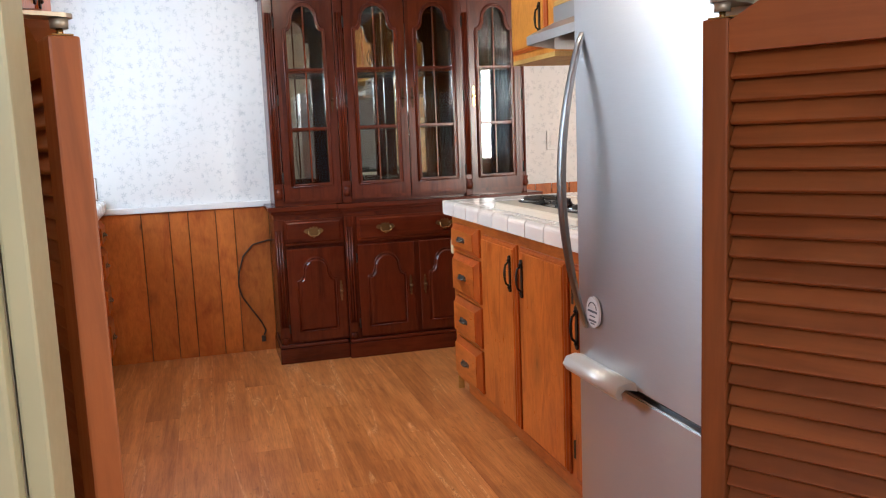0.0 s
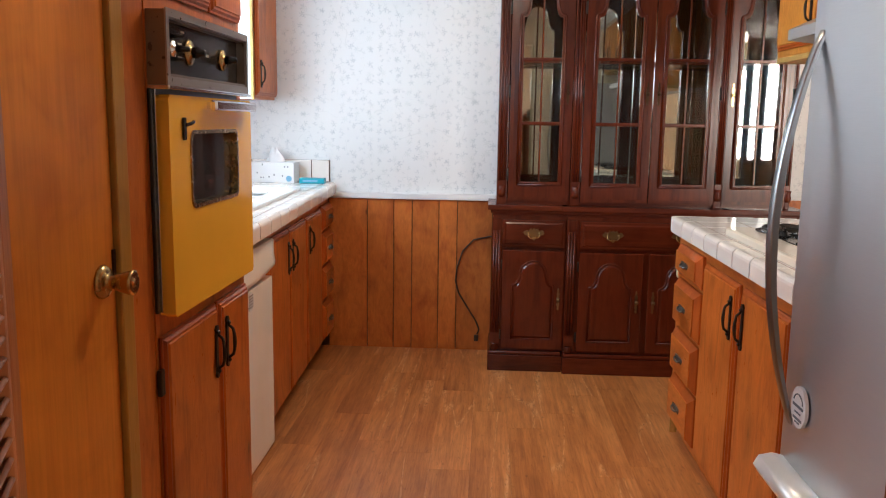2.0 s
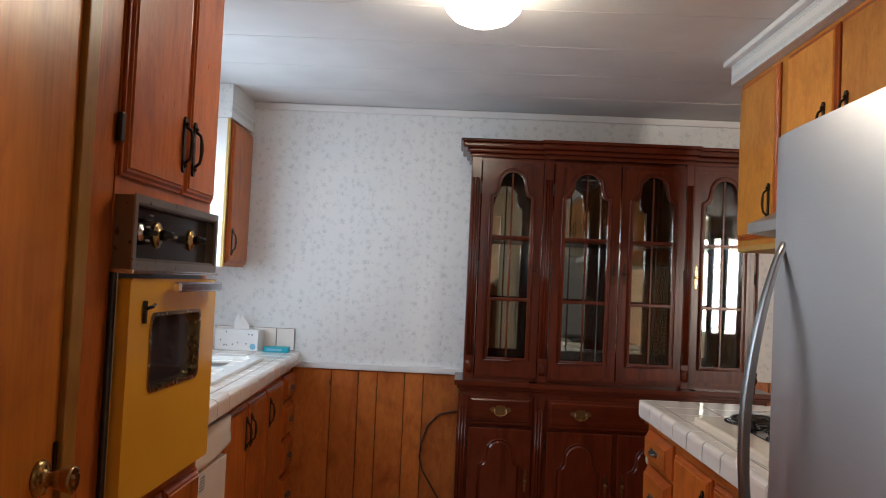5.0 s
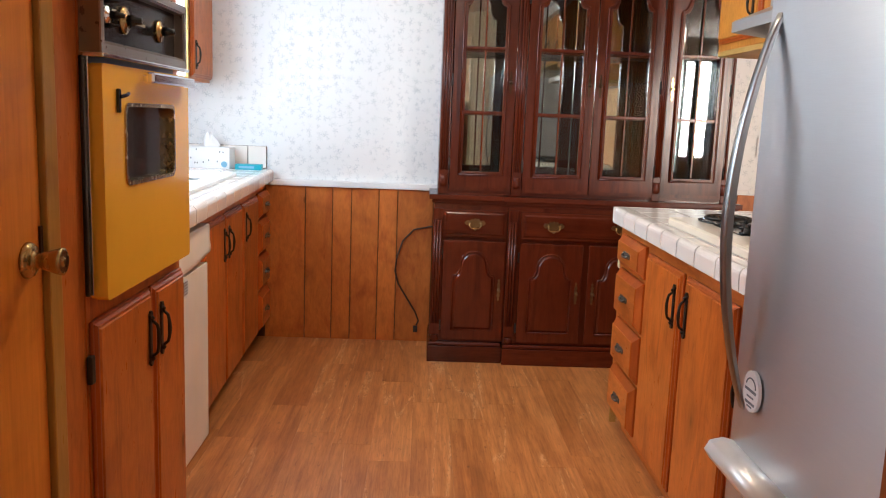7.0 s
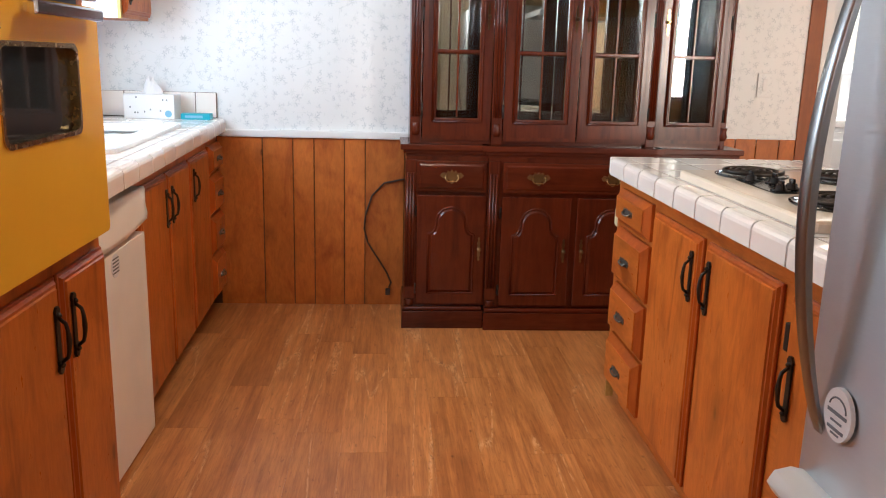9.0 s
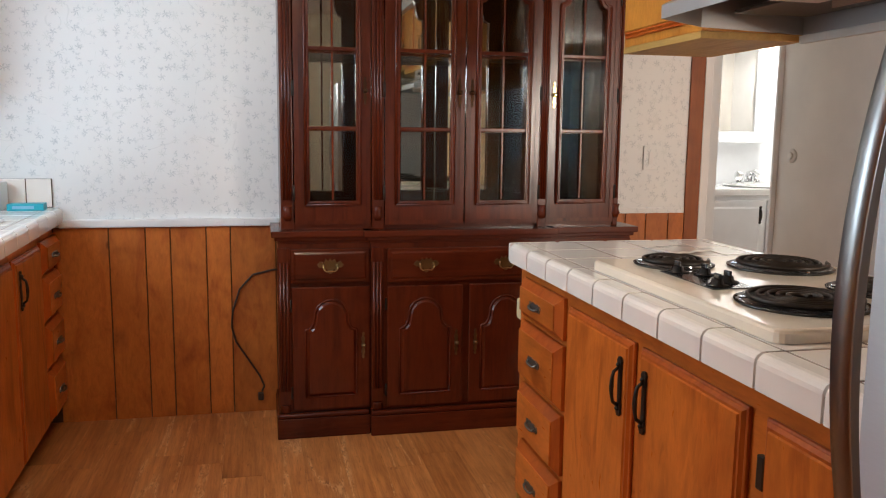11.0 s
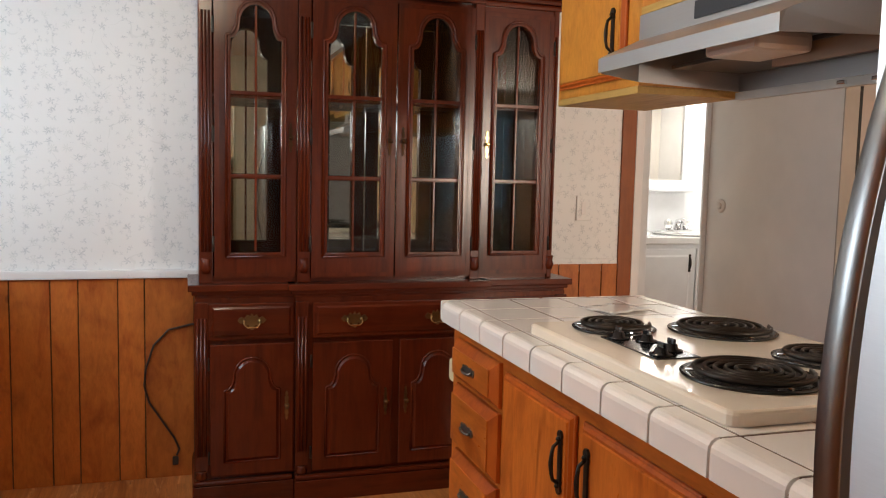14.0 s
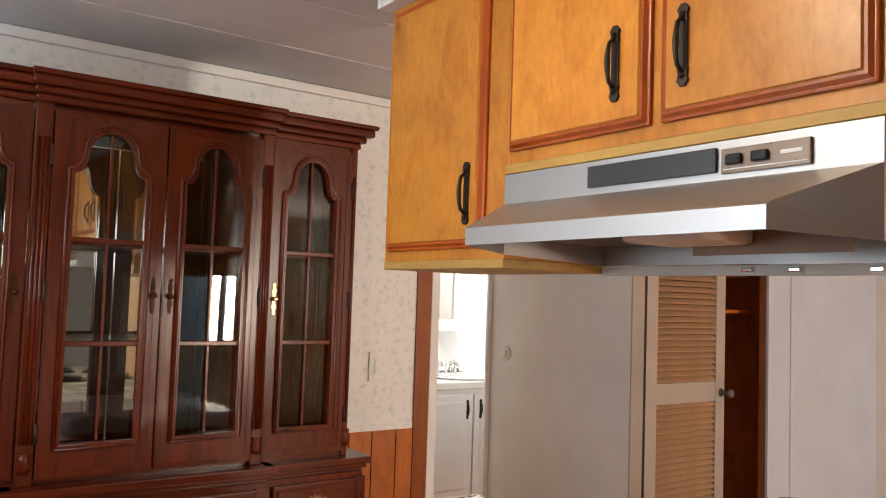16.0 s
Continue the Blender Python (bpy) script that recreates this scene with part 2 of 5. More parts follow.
def brushed(name, axis, col, rough, metal=1.0, aniso=0.0):
    """Satin metal with a fine drawn grain and faint smears; aniso blurs what it mirrors across the grain."""
    m, nt, bs = mat(name)
    sc = {"X": (0.02, 1, 1), "Y": (1, 0.02, 1), "Z": (1, 1, 0.02)}[axis]
    g = tex_noise(nt, coords(nt, tuple(s * 900 for s in sc)), 1.0, 2)
    nt.links.new(ramp(nt, g, [(0.3, tuple(c * 0.96 for c in col)), (0.7, col)]), bs.inputs["Base Color"])
    bs.inputs["Metallic"].default_value = metal
    bs.inputs["Roughness"].default_value = rough
    if aniso:
        tg = nt.nodes.new("ShaderNodeTangent")
        tg.direction_type, tg.axis = "RADIAL", "Z"
        nt.links.new(tg.outputs[0], bs.inputs["Tangent"])
        bs.inputs["Anisotropic"].default_value = aniso
        bs.inputs["Anisotropic Rotation"].default_value = 0.25
    return m


def glass(name, col=(1, 1, 1), rough=0.0):
    """Clear pane: transparent with a real surface reflection."""
    m, nt, bs = mat(name)
    fr = nt.nodes.new("ShaderNodeFresnel")
    fr.inputs[0].default_value = 1.5
    tr = nt.nodes.new("ShaderNodeBsdfTransparent")
    tr.inputs[0].default_value = (*col, 1)
    gl = nt.nodes.new("ShaderNodeBsdfGlossy")
    gl.inputs["Roughness"].default_value = rough
    mx = nt.nodes.new("ShaderNodeMixShader")
    nt.links.new(fr.outputs[0], mx.inputs[0])
    nt.links.new(tr.outputs[0], mx.inputs[1])
    nt.links.new(gl.outputs[0], mx.inputs[2])
    nt.links.new(mx.outputs[0], nt.nodes["Material Output"].inputs[0])
    return m


def sheer(name, col):
    """Thin woven cloth that lets half of the daylight through."""
    m, nt, bs = mat(name)
    weave = tex_noise(nt, coords(nt, (500, 500, 60)), 1.0, 2)
    tint = ramp(nt, weave, [(0.3, tuple(c * 0.9 for c in col)), (0.7, col)])
    nt.links.new(tint, bs.inputs["Base Color"])
    bs.inputs["Roughness"].default_value = 0.9
    tl = nt.nodes.new("ShaderNodeBsdfTranslucent")
    nt.links.new(tint, tl.inputs[0])
    mx = nt.nodes.new("ShaderNodeMixShader")
    mx.inputs[0].default_value = 0.6
    nt.links.new(bs.outputs[0], mx.inputs[1])
    nt.links.new(tl.outputs[0], mx.inputs[2])
    nt.links.new(mx.outputs[0], nt.nodes["Material Output"].inputs[0])
    return m


def glow(name, col, strength):
    m, nt, bs = mat(name)
    bs.inputs["Base Color"].default_value = (*col, 1)
    bs.inputs["Emission Color"].default_value = (*col, 1)
    bs.inputs["Emission Strength"].default_value = strength
    return m


PINE = dict(light=(0.60, 0.162, 0.025), dark=(0.31, 0.060, 0.008), vein=(0.16, 0.040, 0.008), coat=0.18, streak=0.14, knots=0.85, stretch=4.5, rough=0.30)
pine_v = wood("pine_upright_grain", "Z", **PINE)
pine_h = wood("pine_level_grain", "X", **PINE)
pine_light = wood("pale_pine_upright_grain", "Z", (0.72, 0.305, 0.050), (0.53, 0.182, 0.022), (0.24, 0.075, 0.014), coat=0.08, streak=0.08, stretch=2.6, knots=0.8)
pine_edge = wood("stained_pine_moulding", "Z", (0.48, 0.105, 0.014), (0.34, 0.060, 0.008), (0.12, 0.03, 0.006), knots=0.0, coat=0.04, streak=0.15)
pine_y = wood("pine_raw_edge", "X", (0.62, 0.40, 0.12), (0.52, 0.30, 0.08), (0.35, 0.18, 0.05), rough=0.5, knots=0.0, coat=0.0)
panel_wood = wood("panelling", "Z", (0.57, 0.172, 0.032), (0.39, 0.090, 0.015), (0.15, 0.040, 0.010), rough=0.42, knots=0.9, stretch=3.0, vary=0.30, coat=0.05, streak=0.28)
ply = wood("varnished_ply", "Z", (0.66, 0.225, 0.026), (0.55, 0.16, 0.017), (0.2, 0.07, 0.02), rough=0.32, knots=0.0, stretch=16, vary=0.12, coat=0.1)
cherry_v = wood("dark_cherry_upright", "Z", (0.112, 0.0185, 0.0060), (0.044, 0.0070, 0.0026), (0.02, 0.006, 0.004), rough=0.22, knots=0.0, coat=0.0, vary=0.25, spec=0.34, streak=0.3)
cherry_h = wood("dark_cherry_level", "X", (0.112, 0.0185, 0.0060), (0.044, 0.0070, 0.0026), (0.02, 0.006, 0.004), rough=0.22, knots=0.0, coat=0.0, vary=0.25, spec=0.34, streak=0.3)
redwood_v = wood("louver_door_wood", "Z", (0.27, 0.080, 0.021), (0.16, 0.042, 0.010), (0.12, 0.03, 0.01), rough=0.45, knots=0.0, coat=0.05)
redwood_h = wood("louver_slat_wood", "X", (0.27, 0.080, 0.021), (0.16, 0.042, 0.010), (0.12, 0.03, 0.01), rough=0.45, knots=0.0, coat=0.05)
floor_wood = vinyl_plank("vinyl_plank")
closet_wood = wood("closet_panelling", "Z", (0.46, 0.165, 0.055), (0.33, 0.105, 0.034), (0.07, 0.02, 0.008), rough=0.5, knots=0.0)
joint_dark = plain("dark_joint", (0.10, 0.045, 0.018), 0.8)
paper = wallpaper("flower_wallpaper")
white_trim = plain("white_trim_paint", (0.78, 0.79, 0.80), 0.4)
# white panel paint with the wall's cool daylight mixed in as blue
daylit_wall = plain("daylit_panel_paint", (0.54, 0.60, 0.69), 0.5, relief=0.12)
white_wall = plain("white_panel_paint", (0.73, 0.705, 0.66), 0.5, relief=0.12)
cream_wall = plain("cream_wall_paint", (0.66, 0.60, 0.48), 0.6, relief=0.12)
green_trim = plain("pale_green_paint", (0.40, 0.40, 0.26), 0.45, spread=0.12)
pink_door = plain("beige_painted_louver", (0.42, 0.36, 0.315), 0.5, spread=0.1)
# tan of the slats, darkened to take in the shade between them
tan_slat = plain("tan_shaded_slat", (0.42, 0.25, 0.14), 0.45, spread=0.15)
ceiling_mat = plain("ceiling_panel", (0.70, 0.70, 0.70), 0.8, grain=140, relief=0.35)
tile_mat = plain("glazed_white_tile", (0.90, 0.85, 0.80), 0.13, spread=0.06, grain=12, relief=0.04, coat=0.3)
grout = plain("brown_grout", (0.085, 0.038, 0.02), 0.9, spread=0.3)
porcelain = plain("white_enamel", (0.82, 0.82, 0.81), 0.15, relief=0, coat=0.4)
almond = plain("almond_enamel", (0.86, 0.77, 0.64), 0.2, relief=0, coat=0.4)
dish_white = plain("off_white_plastic", (0.88, 0.83, 0.74), 0.4)
gold_enamel = plain("harvest_gold_enamel", (0.90, 0.47, 0.038), 0.22, spread=0.04, relief=0.02, coat=0.4)
stainless = brushed("brushed_stainless", "X", (0.55, 0.56, 0.58), 0.33, 1.0, 0.86)
steel_z = brushed("brushed_handle", "Z", (0.30, 0.295, 0.29), 0.30, 1.0)
chrome = plain("chrome", (0.80, 0.80, 0.80), 0.12, 1.0, relief=0)
grey_metal = brushed("hood_brushed_silver", "Y", (0.46, 0.455, 0.45), 0.42, 0.85)
bronze_face = plain("bronze_panel", (0.21, 0.155, 0.115), 0.3, 0.6)
bronze_chrome = plain("dull_bronze_chrome", (0.36, 0.31, 0.27), 0.30, 0.9, spread=0.1, relief=0.0)
brass = plain("aged_brass", (0.42, 0.29, 0.12), 0.26, 1.0, spread=0.4, relief=0.1)
worn_brass = plain("dull_brass_plate", (0.21, 0.13, 0.055), 0.38, 1.0, spread=0.6, grain=90, relief=0.2)
dark_brass = plain("tarnished_brass", (0.045, 0.020, 0.009), 0.5, 1.0, spread=0.6, grain=90, relief=0.1)
iron = plain("black_iron", (0.030, 0.022, 0.016), 0.42, 0.5, spread=0.4, relief=0.3)
pewter = plain("dark_pewter", (0.20, 0.195, 0.18), 0.4, 0.9, spread=0.4, relief=0.3)
black = plain("black_enamel", (0.012, 0.012, 0.013), 0.18, relief=0.02)
matte_black = plain("black_fabric", (0.012, 0.014, 0.014), 0.8, grain=200, relief=0.3)
dark_plastic = plain("dark_grey_plastic", (0.03, 0.033, 0.04), 0.35)
rubber = plain("brown_rubber", (0.035, 0.02, 0.014), 0.6)
teal = plain("teal_card", (0.01, 0.36, 0.46), 0.45)
paper_white = plain("white_card", (0.78, 0.78, 0.78), 0.7, spread=0.03)
ink_grey = plain("grey_ink", (0.16, 0.17, 0.19), 0.7)
blue_ink = plain("blue_ink", (0.20, 0.45, 0.62), 0.6)
curtain_mat = sheer("sheer_curtain", (0.74, 0.86, 0.90))
clear = glass("clear_glass", (0.93, 0.95, 0.94))
oven_glass = plain("oven_window_glass", (0.035, 0.042, 0.05), 0.04, 0.25, relief=0)
mirror = plain("silvered_mirror", (0.76, 0.73, 0.68), 0.02, 1.0, spread=0.02, relief=0)
lamp_glass = glow("lit_opal_shade", (1.0, 0.84, 0.63), 54.0)
bath_glow = glow("lit_bath_bulb", (1.0, 0.95, 0.86), 9.0)
hinge_metal = plain("cream_metal", (0.42, 0.38, 0.30), 0.4, 0.6)


# ---- mesh helpers ----
def box(a, b, bev=0.0, bm=None):
    """A box between two corners, with its edges eased by bev."""
    own = bmesh.new()
    (x0, y0, z0), (x1, y1, z1) = [min(p) for p in zip(a, b)], [max(p) for p in zip(a, b)]
    bmesh.ops.create_cube(own, size=1)
    for v in own.verts:
        v.co = Vector((x0 + (v.co.x + 0.5) * (x1 - x0), y0 + (v.co.y + 0.5) * (y1 - y0), z0 + (v.co.z + 0.5) * (z1 - z0)))
    if bev:
        bmesh.ops.bevel(own, geom=own.edges[:], offset=bev, segments=2, affect="EDGES", profile=0.6)
    return own if bm is None else join(bm, own)


def join(bm, other):
    data = bpy.data.meshes.new("t")
    other.to_mesh(data)
    other.free()
    bm.from_mesh(data)
    bpy.data.meshes.remove(data)
    return bm


def prism(outline, y0, y1, holes=()):
    """Solid between y0 and y1 with an outline in x, z, and holes through it."""
    bm = bmesh.new()
    edges = []
    for loop in (outline, *holes):
        vs = [bm.verts.new((x, y0, z)) for x, z in loop]
        edges += [bm.edges.new((vs[i - 1], vs[i])) for i in range(len(vs))]
    bmesh.ops.triangle_fill(bm, edges=edges, use_beauty=True, use_dissolve=False)
    ext = bmesh.ops.extrude_face_region(bm, geom=bm.faces[:])
    bmesh.ops.translate(bm, verts=[v for v in ext["geom"] if isinstance(v, bmesh.types.BMVert)], vec=(0, y1 - y0, 0))
    bmesh.ops.recalc_face_normals(bm, faces=bm.faces[:])
    return bm


def loft(outline, y0, inner, y1):
    """A raised field: from an outline at y0 up to a smaller one at y1."""
    bm = bmesh.new()
    a = [bm.verts.new((x, y0, z)) for x, z in outline]
    b = [bm.verts.new((x, y1, z)) for x, z in inner]
    n = len(a)
    for i in range(n):
        bm.faces.new((a[i - 1], a[i], b[i], b[i - 1]))
    bm.faces.new(b)
    bm.faces.new(a[::-1])
    bmesh.ops.recalc_face_normals(bm, faces=bm.faces[:])
    return bm


def tube(points, r, n=8, bm=None, flat=1.0, closed=False):
    """A rod swept along points; r is one radius or one for each point; flat squashes it along the second axis."""
    bm = bmesh.new() if bm is None else bm
    pts = [Vector(p) for p in points]
    if closed:
        pts.append(pts[0] + (pts[0] - pts[-1]) * 0.004)
    rings, up = [], None
    for i, p in enumerate(pts):
        d = (pts[min(i + 1, len(pts) - 1)] - pts[max(i - 1, 0)]).normalized()
        if up is None:
            up = d.orthogonal().normalized()
        up = (up - d * up.dot(d)).normalized()
        side = d.cross(up)
        rad = r[i] if isinstance(r, (list, tuple)) else r
        rings.append([bm.verts.new(p + (up * math.cos(2 * math.pi * k / n) + side * flat * math.sin(2 * math.pi * k / n)) * rad) for k in range(n)])
    for a, b in zip(rings, rings[1:]):
        for k in range(n):
            bm.faces.new((a[k - 1], a[k], b[k], b[k - 1])).smooth = True
    bm.faces.new(rings[0][::-1])
    bm.faces.new(rings[-1])
    bmesh.ops.recalc_face_normals(bm, faces=bm.faces[:])
    return bm


def lathe(profile, n=24, axis="Z", at=(0, 0, 0), bm=None):
    """A turned solid from (radius, height) pairs."""
    own = bmesh.new()
    rings = []
    for r, h in profile:
        rings.append([own.verts.new((r * math.cos(2 * math.pi * k / n), r * math.sin(2 * math.pi * k / n), h)) for k in range(n)])
    for a, b in zip(rings, rings[1:]):
        for k in range(n):
            own.faces.new((a[k - 1], a[k], b[k], b[k - 1])).smooth = True
    own.faces.new(rings[0][::-1])
    own.faces.new(rings[-1])
    turn = {"Z": Matrix.Identity(4), "X": Matrix.Rotation(radians(90), 4, "Y"), "-X": Matrix.Rotation(radians(-90), 4, "Y"), "-Y": Matrix.Rotation(radians(90), 4, "X")}[axis]
    bmesh.ops.transform(own, matrix=Matrix.Translation(at) @ turn, verts=own.verts)
    bmesh.ops.recalc_face_normals(own, faces=own.faces[:])
    return own if bm is None else join(bm, own)


def mesh_of(name, bm):
    data = bpy.data.meshes.new(name)
    bm.to_mesh(data)
    bm.free()
    return data


def part(name, bm, material, parent, label="", m=None):
    """One mesh object under a thing or under a part."""
    data = bm if isinstance(bm, bpy.types.Mesh) else mesh_of(name, bm)
    if not data.materials:
        data.materials.append(material)
    ob = new(name, data)
    ob.parent = parent
    if m is not None:
        ob.matrix_basis = m
    return tagged(ob, label)


def thing(name, m, label, category, group="", kind=""):
    ob = new(name)
    ob.empty_display_size = 0.1
    ob.matrix_basis = m
    return tagged(ob, label, category, group, kind)


def setting(name, bm, material, label, category="wall"):
    data = mesh_of(name, bm)
    data.materials.append(material)
    return tagged(new(name, data), label, category, "", "structure")


def arch(cx, half, z0, zs, zt, n=10):
    """Cathedral outline: straight sides, small shoulders, round top."""
    pts = [(cx - half, z0), (cx + half, z0), (cx + half, zs)]
    w, rise = half * 0.66, (zt - zs)
    right = [(cx + half * 0.985, zs + rise * 0.035), (cx + half * 0.86, zs + rise * 0.05), (cx + half * 0.76, zs + rise * 0.13), (cx + half * 0.70, zs + rise * 0.24)]
    for i in range(n + 1):
        a = math.pi * i / n
        right.append((cx + w * math.cos(a), zs + rise * 0.34 + rise * 0.66 * math.sin(a) ** 0.8))
    left = [(2 * cx - x, z) for x, z in right[:4]][::-1]
    return pts + right + left + [(cx - half, zs)]


def shrink(loop, k):
    xs, zs = [p[0] for p in loop], [p[1] for p in loop]
    cx, cz = (min(xs) + max(xs)) / 2, (min(zs) + max(zs)) / 2
    sx = 1 - 2 * k / (max(xs) - min(xs))
    sz = 1 - 2 * k / (max(zs) - min(zs))
    return [(cx + (x - cx) * sx, cz + (z - cz) * sz) for x, z in loop]


def rect(x0, z0, x1, z1):
    return [(x0, z0), (x1, z0), (x1, z1), (x0, z1)]


WEST = 90      # turn of a thing whose front looks to +x
EAST = -90     # turn of a thing whose front looks to -x

# ---- setting ----
CEIL = 2.31
BACK = 5.115


def walls(name, boxes_, material, label):
    bm = bmesh.new()
    for a, b in boxes_:
        box(a, b, 0, bm)
    return setting(name, bm, material, label)


# back wall of the kitchen behind panelling and paper
walls("wall_north", [((-0.87, BACK, 0), (2.72, BACK + 0.1, CEIL))], paper, "white wallpaper with small grey-blue flower sprigs")
# sink wall with its window opening
WY0, WY1, WZ0, WZ1 = 3.42, 4.62, 1.20, 2.02
walls("wall_west", [((-0.97, -1.2, 0), (-0.87, WY0, CEIL)), ((-0.97, WY1, 0), (-0.87, 5.215, CEIL)),
                    ((-0.97, WY0, 0), (-0.87, WY1, WZ0)), ((-0.97, WY0, WZ1), (-0.87, WY1, CEIL))], paper, "wallpapered kitchen wall above the sink counter")
# wall with the swing-door opening between entry and kitchen
walls("wall_partition", [((-0.86, 0.99, 0), (0.148, 1.07, CEIL - 0.002)), ((1.050, 1.075, 0), (2.0, 1.15, CEIL - 0.002)),
                         ((0.148, 0.99, 2.06), (1.050, 1.07, CEIL - 0.002))], cream_wall, "cream painted wall between the entry and the kitchen")
walls("wall_pantry", [((-0.19, 1.073, 0), (-0.11, 1.36, CEIL - 0.002)), ((-0.19, 1.36, 2.06), (-0.11, 2.255, CEIL - 0.002))], ply, "varnished plywood wall beside the oven cabinet")
walls("wall_fridge_back", [((2.0, 1.075, 0), (2.08, 2.17, CEIL - 0.002))], cream_wall, "cream wall behind the refrigerator")
DX0, DX1, DZ0, DZ1 = 3.42, 4.38, 0.85, 2.05
# opening added in the entry wall for the fill light
EX0, EX1, EZ0, EZ1 = -0.25, 0.65, 1.5, 2.2
walls("wall_south", [((-0.97, -1.3, 0), (EX0, -1.2, CEIL)), ((EX1, -1.3, 0), (DX0, -1.2, CEIL)), ((DX1, -1.3, 0), (6.0, -1.2, CEIL)),
                     ((EX0, -1.3, 0), (EX1, -1.2, EZ0)), ((EX0, -1.3, EZ1), (EX1, -1.2, CEIL)),
                     ((DX0, -1.3, 0), (DX1, -1.2, DZ0)), ((DX0, -1.3, DZ1), (DX1, -1.2, CEIL))], cream_wall, "cream outer wall with the dining window and an added fill window")
walls("wall_east", [((5.9, -1.2, 0), (6.0, 4.74, CEIL))], white_wall, "white panel wall of the dining room")
# hall towards the bathroom
walls("wall_hall", [((3.62, 4.74, 0), (3.70, 5.80, CEIL - 0.002))], white_wall, "white painted hall wall")
walls("wall_closet", [((4.735, 4.74, 0), (6.0, 4.755, CEIL - 0.002)), ((4.93, 4.756, 0), (6.0, 4.80, CEIL - 0.002)), ((3.70, 4.74, 2.04), (4.735, 4.80, CEIL - 0.002))], daylit_wall, "white painted panel wall round the closet")
walls("wall_bath_front", [((2.72, 5.80, 0), (3.10, 5.88, CEIL - 0.002)), ((3.70, 5.80, 0), (4.75, 5.88, CEIL - 0.002)), ((3.10, 5.80, 2.05), (3.70, 5.88, CEIL - 0.002))], white_wall, "white wall with the bathroom doorway")
walls("wall_bath", [((2.72, 6.96, 0), (4.75, 7.06, CEIL)), ((4.67, 5.88, 0), (4.75, 6.96, CEIL)), ((2.62, 5.215, 0), (2.72, 7.06, CEIL))], white_trim, "white bathroom wall")
walls("wall_closet_back", [((3.702, 5.60, 0), (5.0, 5.66, 2.3))], closet_wood, "dark brown panelled back of the closet")
walls("wall_closet_side", [((4.92, 4.802, 0), (5.0, 5.598, 2.3)), ((4.74, 4.757, 0), (4.928, 4.80, 2.2))], closet_wood, "dark brown panelled side of the closet")
walls("wall_closet_left", [((3.702, 4.85, 0), (3.712, 5.598, 2.19))], closet_wood, "dark brown panelled side of the closet")
walls("ceiling_closet", [((3.702, 4.802, 2.2), (4.918, 5.598, 2.26))], closet_wood, "dark brown panelled top of the closet")
# floor slab and ceiling
setting("floor_base", box((-0.97, -1.3, -0.08), (6.0, 7.06, -0.008)), plain("subfloor", (0.20, 0.075, 0.026), 0.8), "dark subfloor under the planks", "floor")
bm = box((-0.97, -1.3, CEIL), (6.0, 7.06, CEIL + 0.08))
for y in [0.8 + 0.435 * i for i in range(10)]:
    box((-0.86, y - 0.010, CEIL - 0.0018), (5.88, y + 0.010, CEIL + 0.01), 0.0008, bm)
setting("ceiling", bm, ceiling_mat, "off-white textured ceiling panels with narrow battens", "ceiling")

# soffits covered in the same wallpaper
setting("soffit_island", box((1.70, 1.09, 2.207), (2.07, 3.93, CEIL - 0.002)), paper, "wallpapered soffit over the hanging cabinets", "soffit")
bm = box((1.672, 1.075, 2.283), (1.70, 3.93, CEIL - 0.003), 0.006)
box((1.672, 3.93, 2.283), (2.07, 3.955, CEIL - 0.003), 0.006, bm)
setting("trim_soffit", bm, white_trim, "white crown strip along the soffit", "trim")
setting("soffit_sink", box((-0.869, 4.68, 2.135), (-0.555, BACK - 0.002, CEIL - 0.002)), paper, "wallpapered soffit over the corner cabinet", "soffit")
setting("soffit_oven", box((-0.869, 2.262, 2.225), (-0.07, 2.91, CEIL - 0.002)), paper, "wallpapered soffit over the oven cabinet", "soffit")
# trims on the back wall
bm = box((-0.55, BACK - 0.022, CEIL - 0.04), (2.71, BACK - 0.001, CEIL - 0.003), 0.006)
setting("trim_crown", bm, white_trim, "thin white cove along the ceiling", "trim")
bm = box((-0.245, BACK - 0.030, 0.853), (0.668, BACK - 0.001, 0.888), 0.007)
for x in (0.40, 0.52, 0.60):
    lathe([(0.004, 0), (0.004, 0.003), (0.001, 0.004)], 8, "-Y", (x, BACK - 0.030, 0.870), bm)
setting("trim_rail", bm, white_trim, "white rail between wallpaper and panelling", "trim")
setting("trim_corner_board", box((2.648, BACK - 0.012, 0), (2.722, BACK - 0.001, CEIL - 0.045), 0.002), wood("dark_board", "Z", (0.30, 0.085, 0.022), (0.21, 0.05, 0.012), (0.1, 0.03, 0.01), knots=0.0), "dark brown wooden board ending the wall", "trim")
setting("wallpaper_edge", box((2.20, BACK - 0.008, 0.888), (2.646, BACK - 0.001, 0.915), 0.003), paper, "rolled lower edge of the wallpaper", "trim")
bm = box((2.722, 5.10, 0), (2.765, 5.215, CEIL - 0.01), 0.003)
setting("trim_hall_casing", bm, white_trim, "white casing at the hall opening", "trim")
bm = bmesh.new()
for a, b in (((3.10, 5.775, 0), (3.16, 5.89, 2.05)), ((3.16, 5.775, 0), (3.215, 5.79, 2.05)), ((3.585, 5.775, 0), (3.618, 5.79, 2.05))):
    box(a, b, 0.003, bm)
setting("trim_bath_casing", bm, white_trim, "white bathroom door casing", "trim")
setting("trim_hall_corner", box((3.616, 4.728, 0), (3.700, 4.739, 2.2), 0.003), plain("grey_beige_jamb", (0.36, 0.31, 0.26), 0.5, spread=0.1), "grey-beige jamb strip beside the closet", "trim")
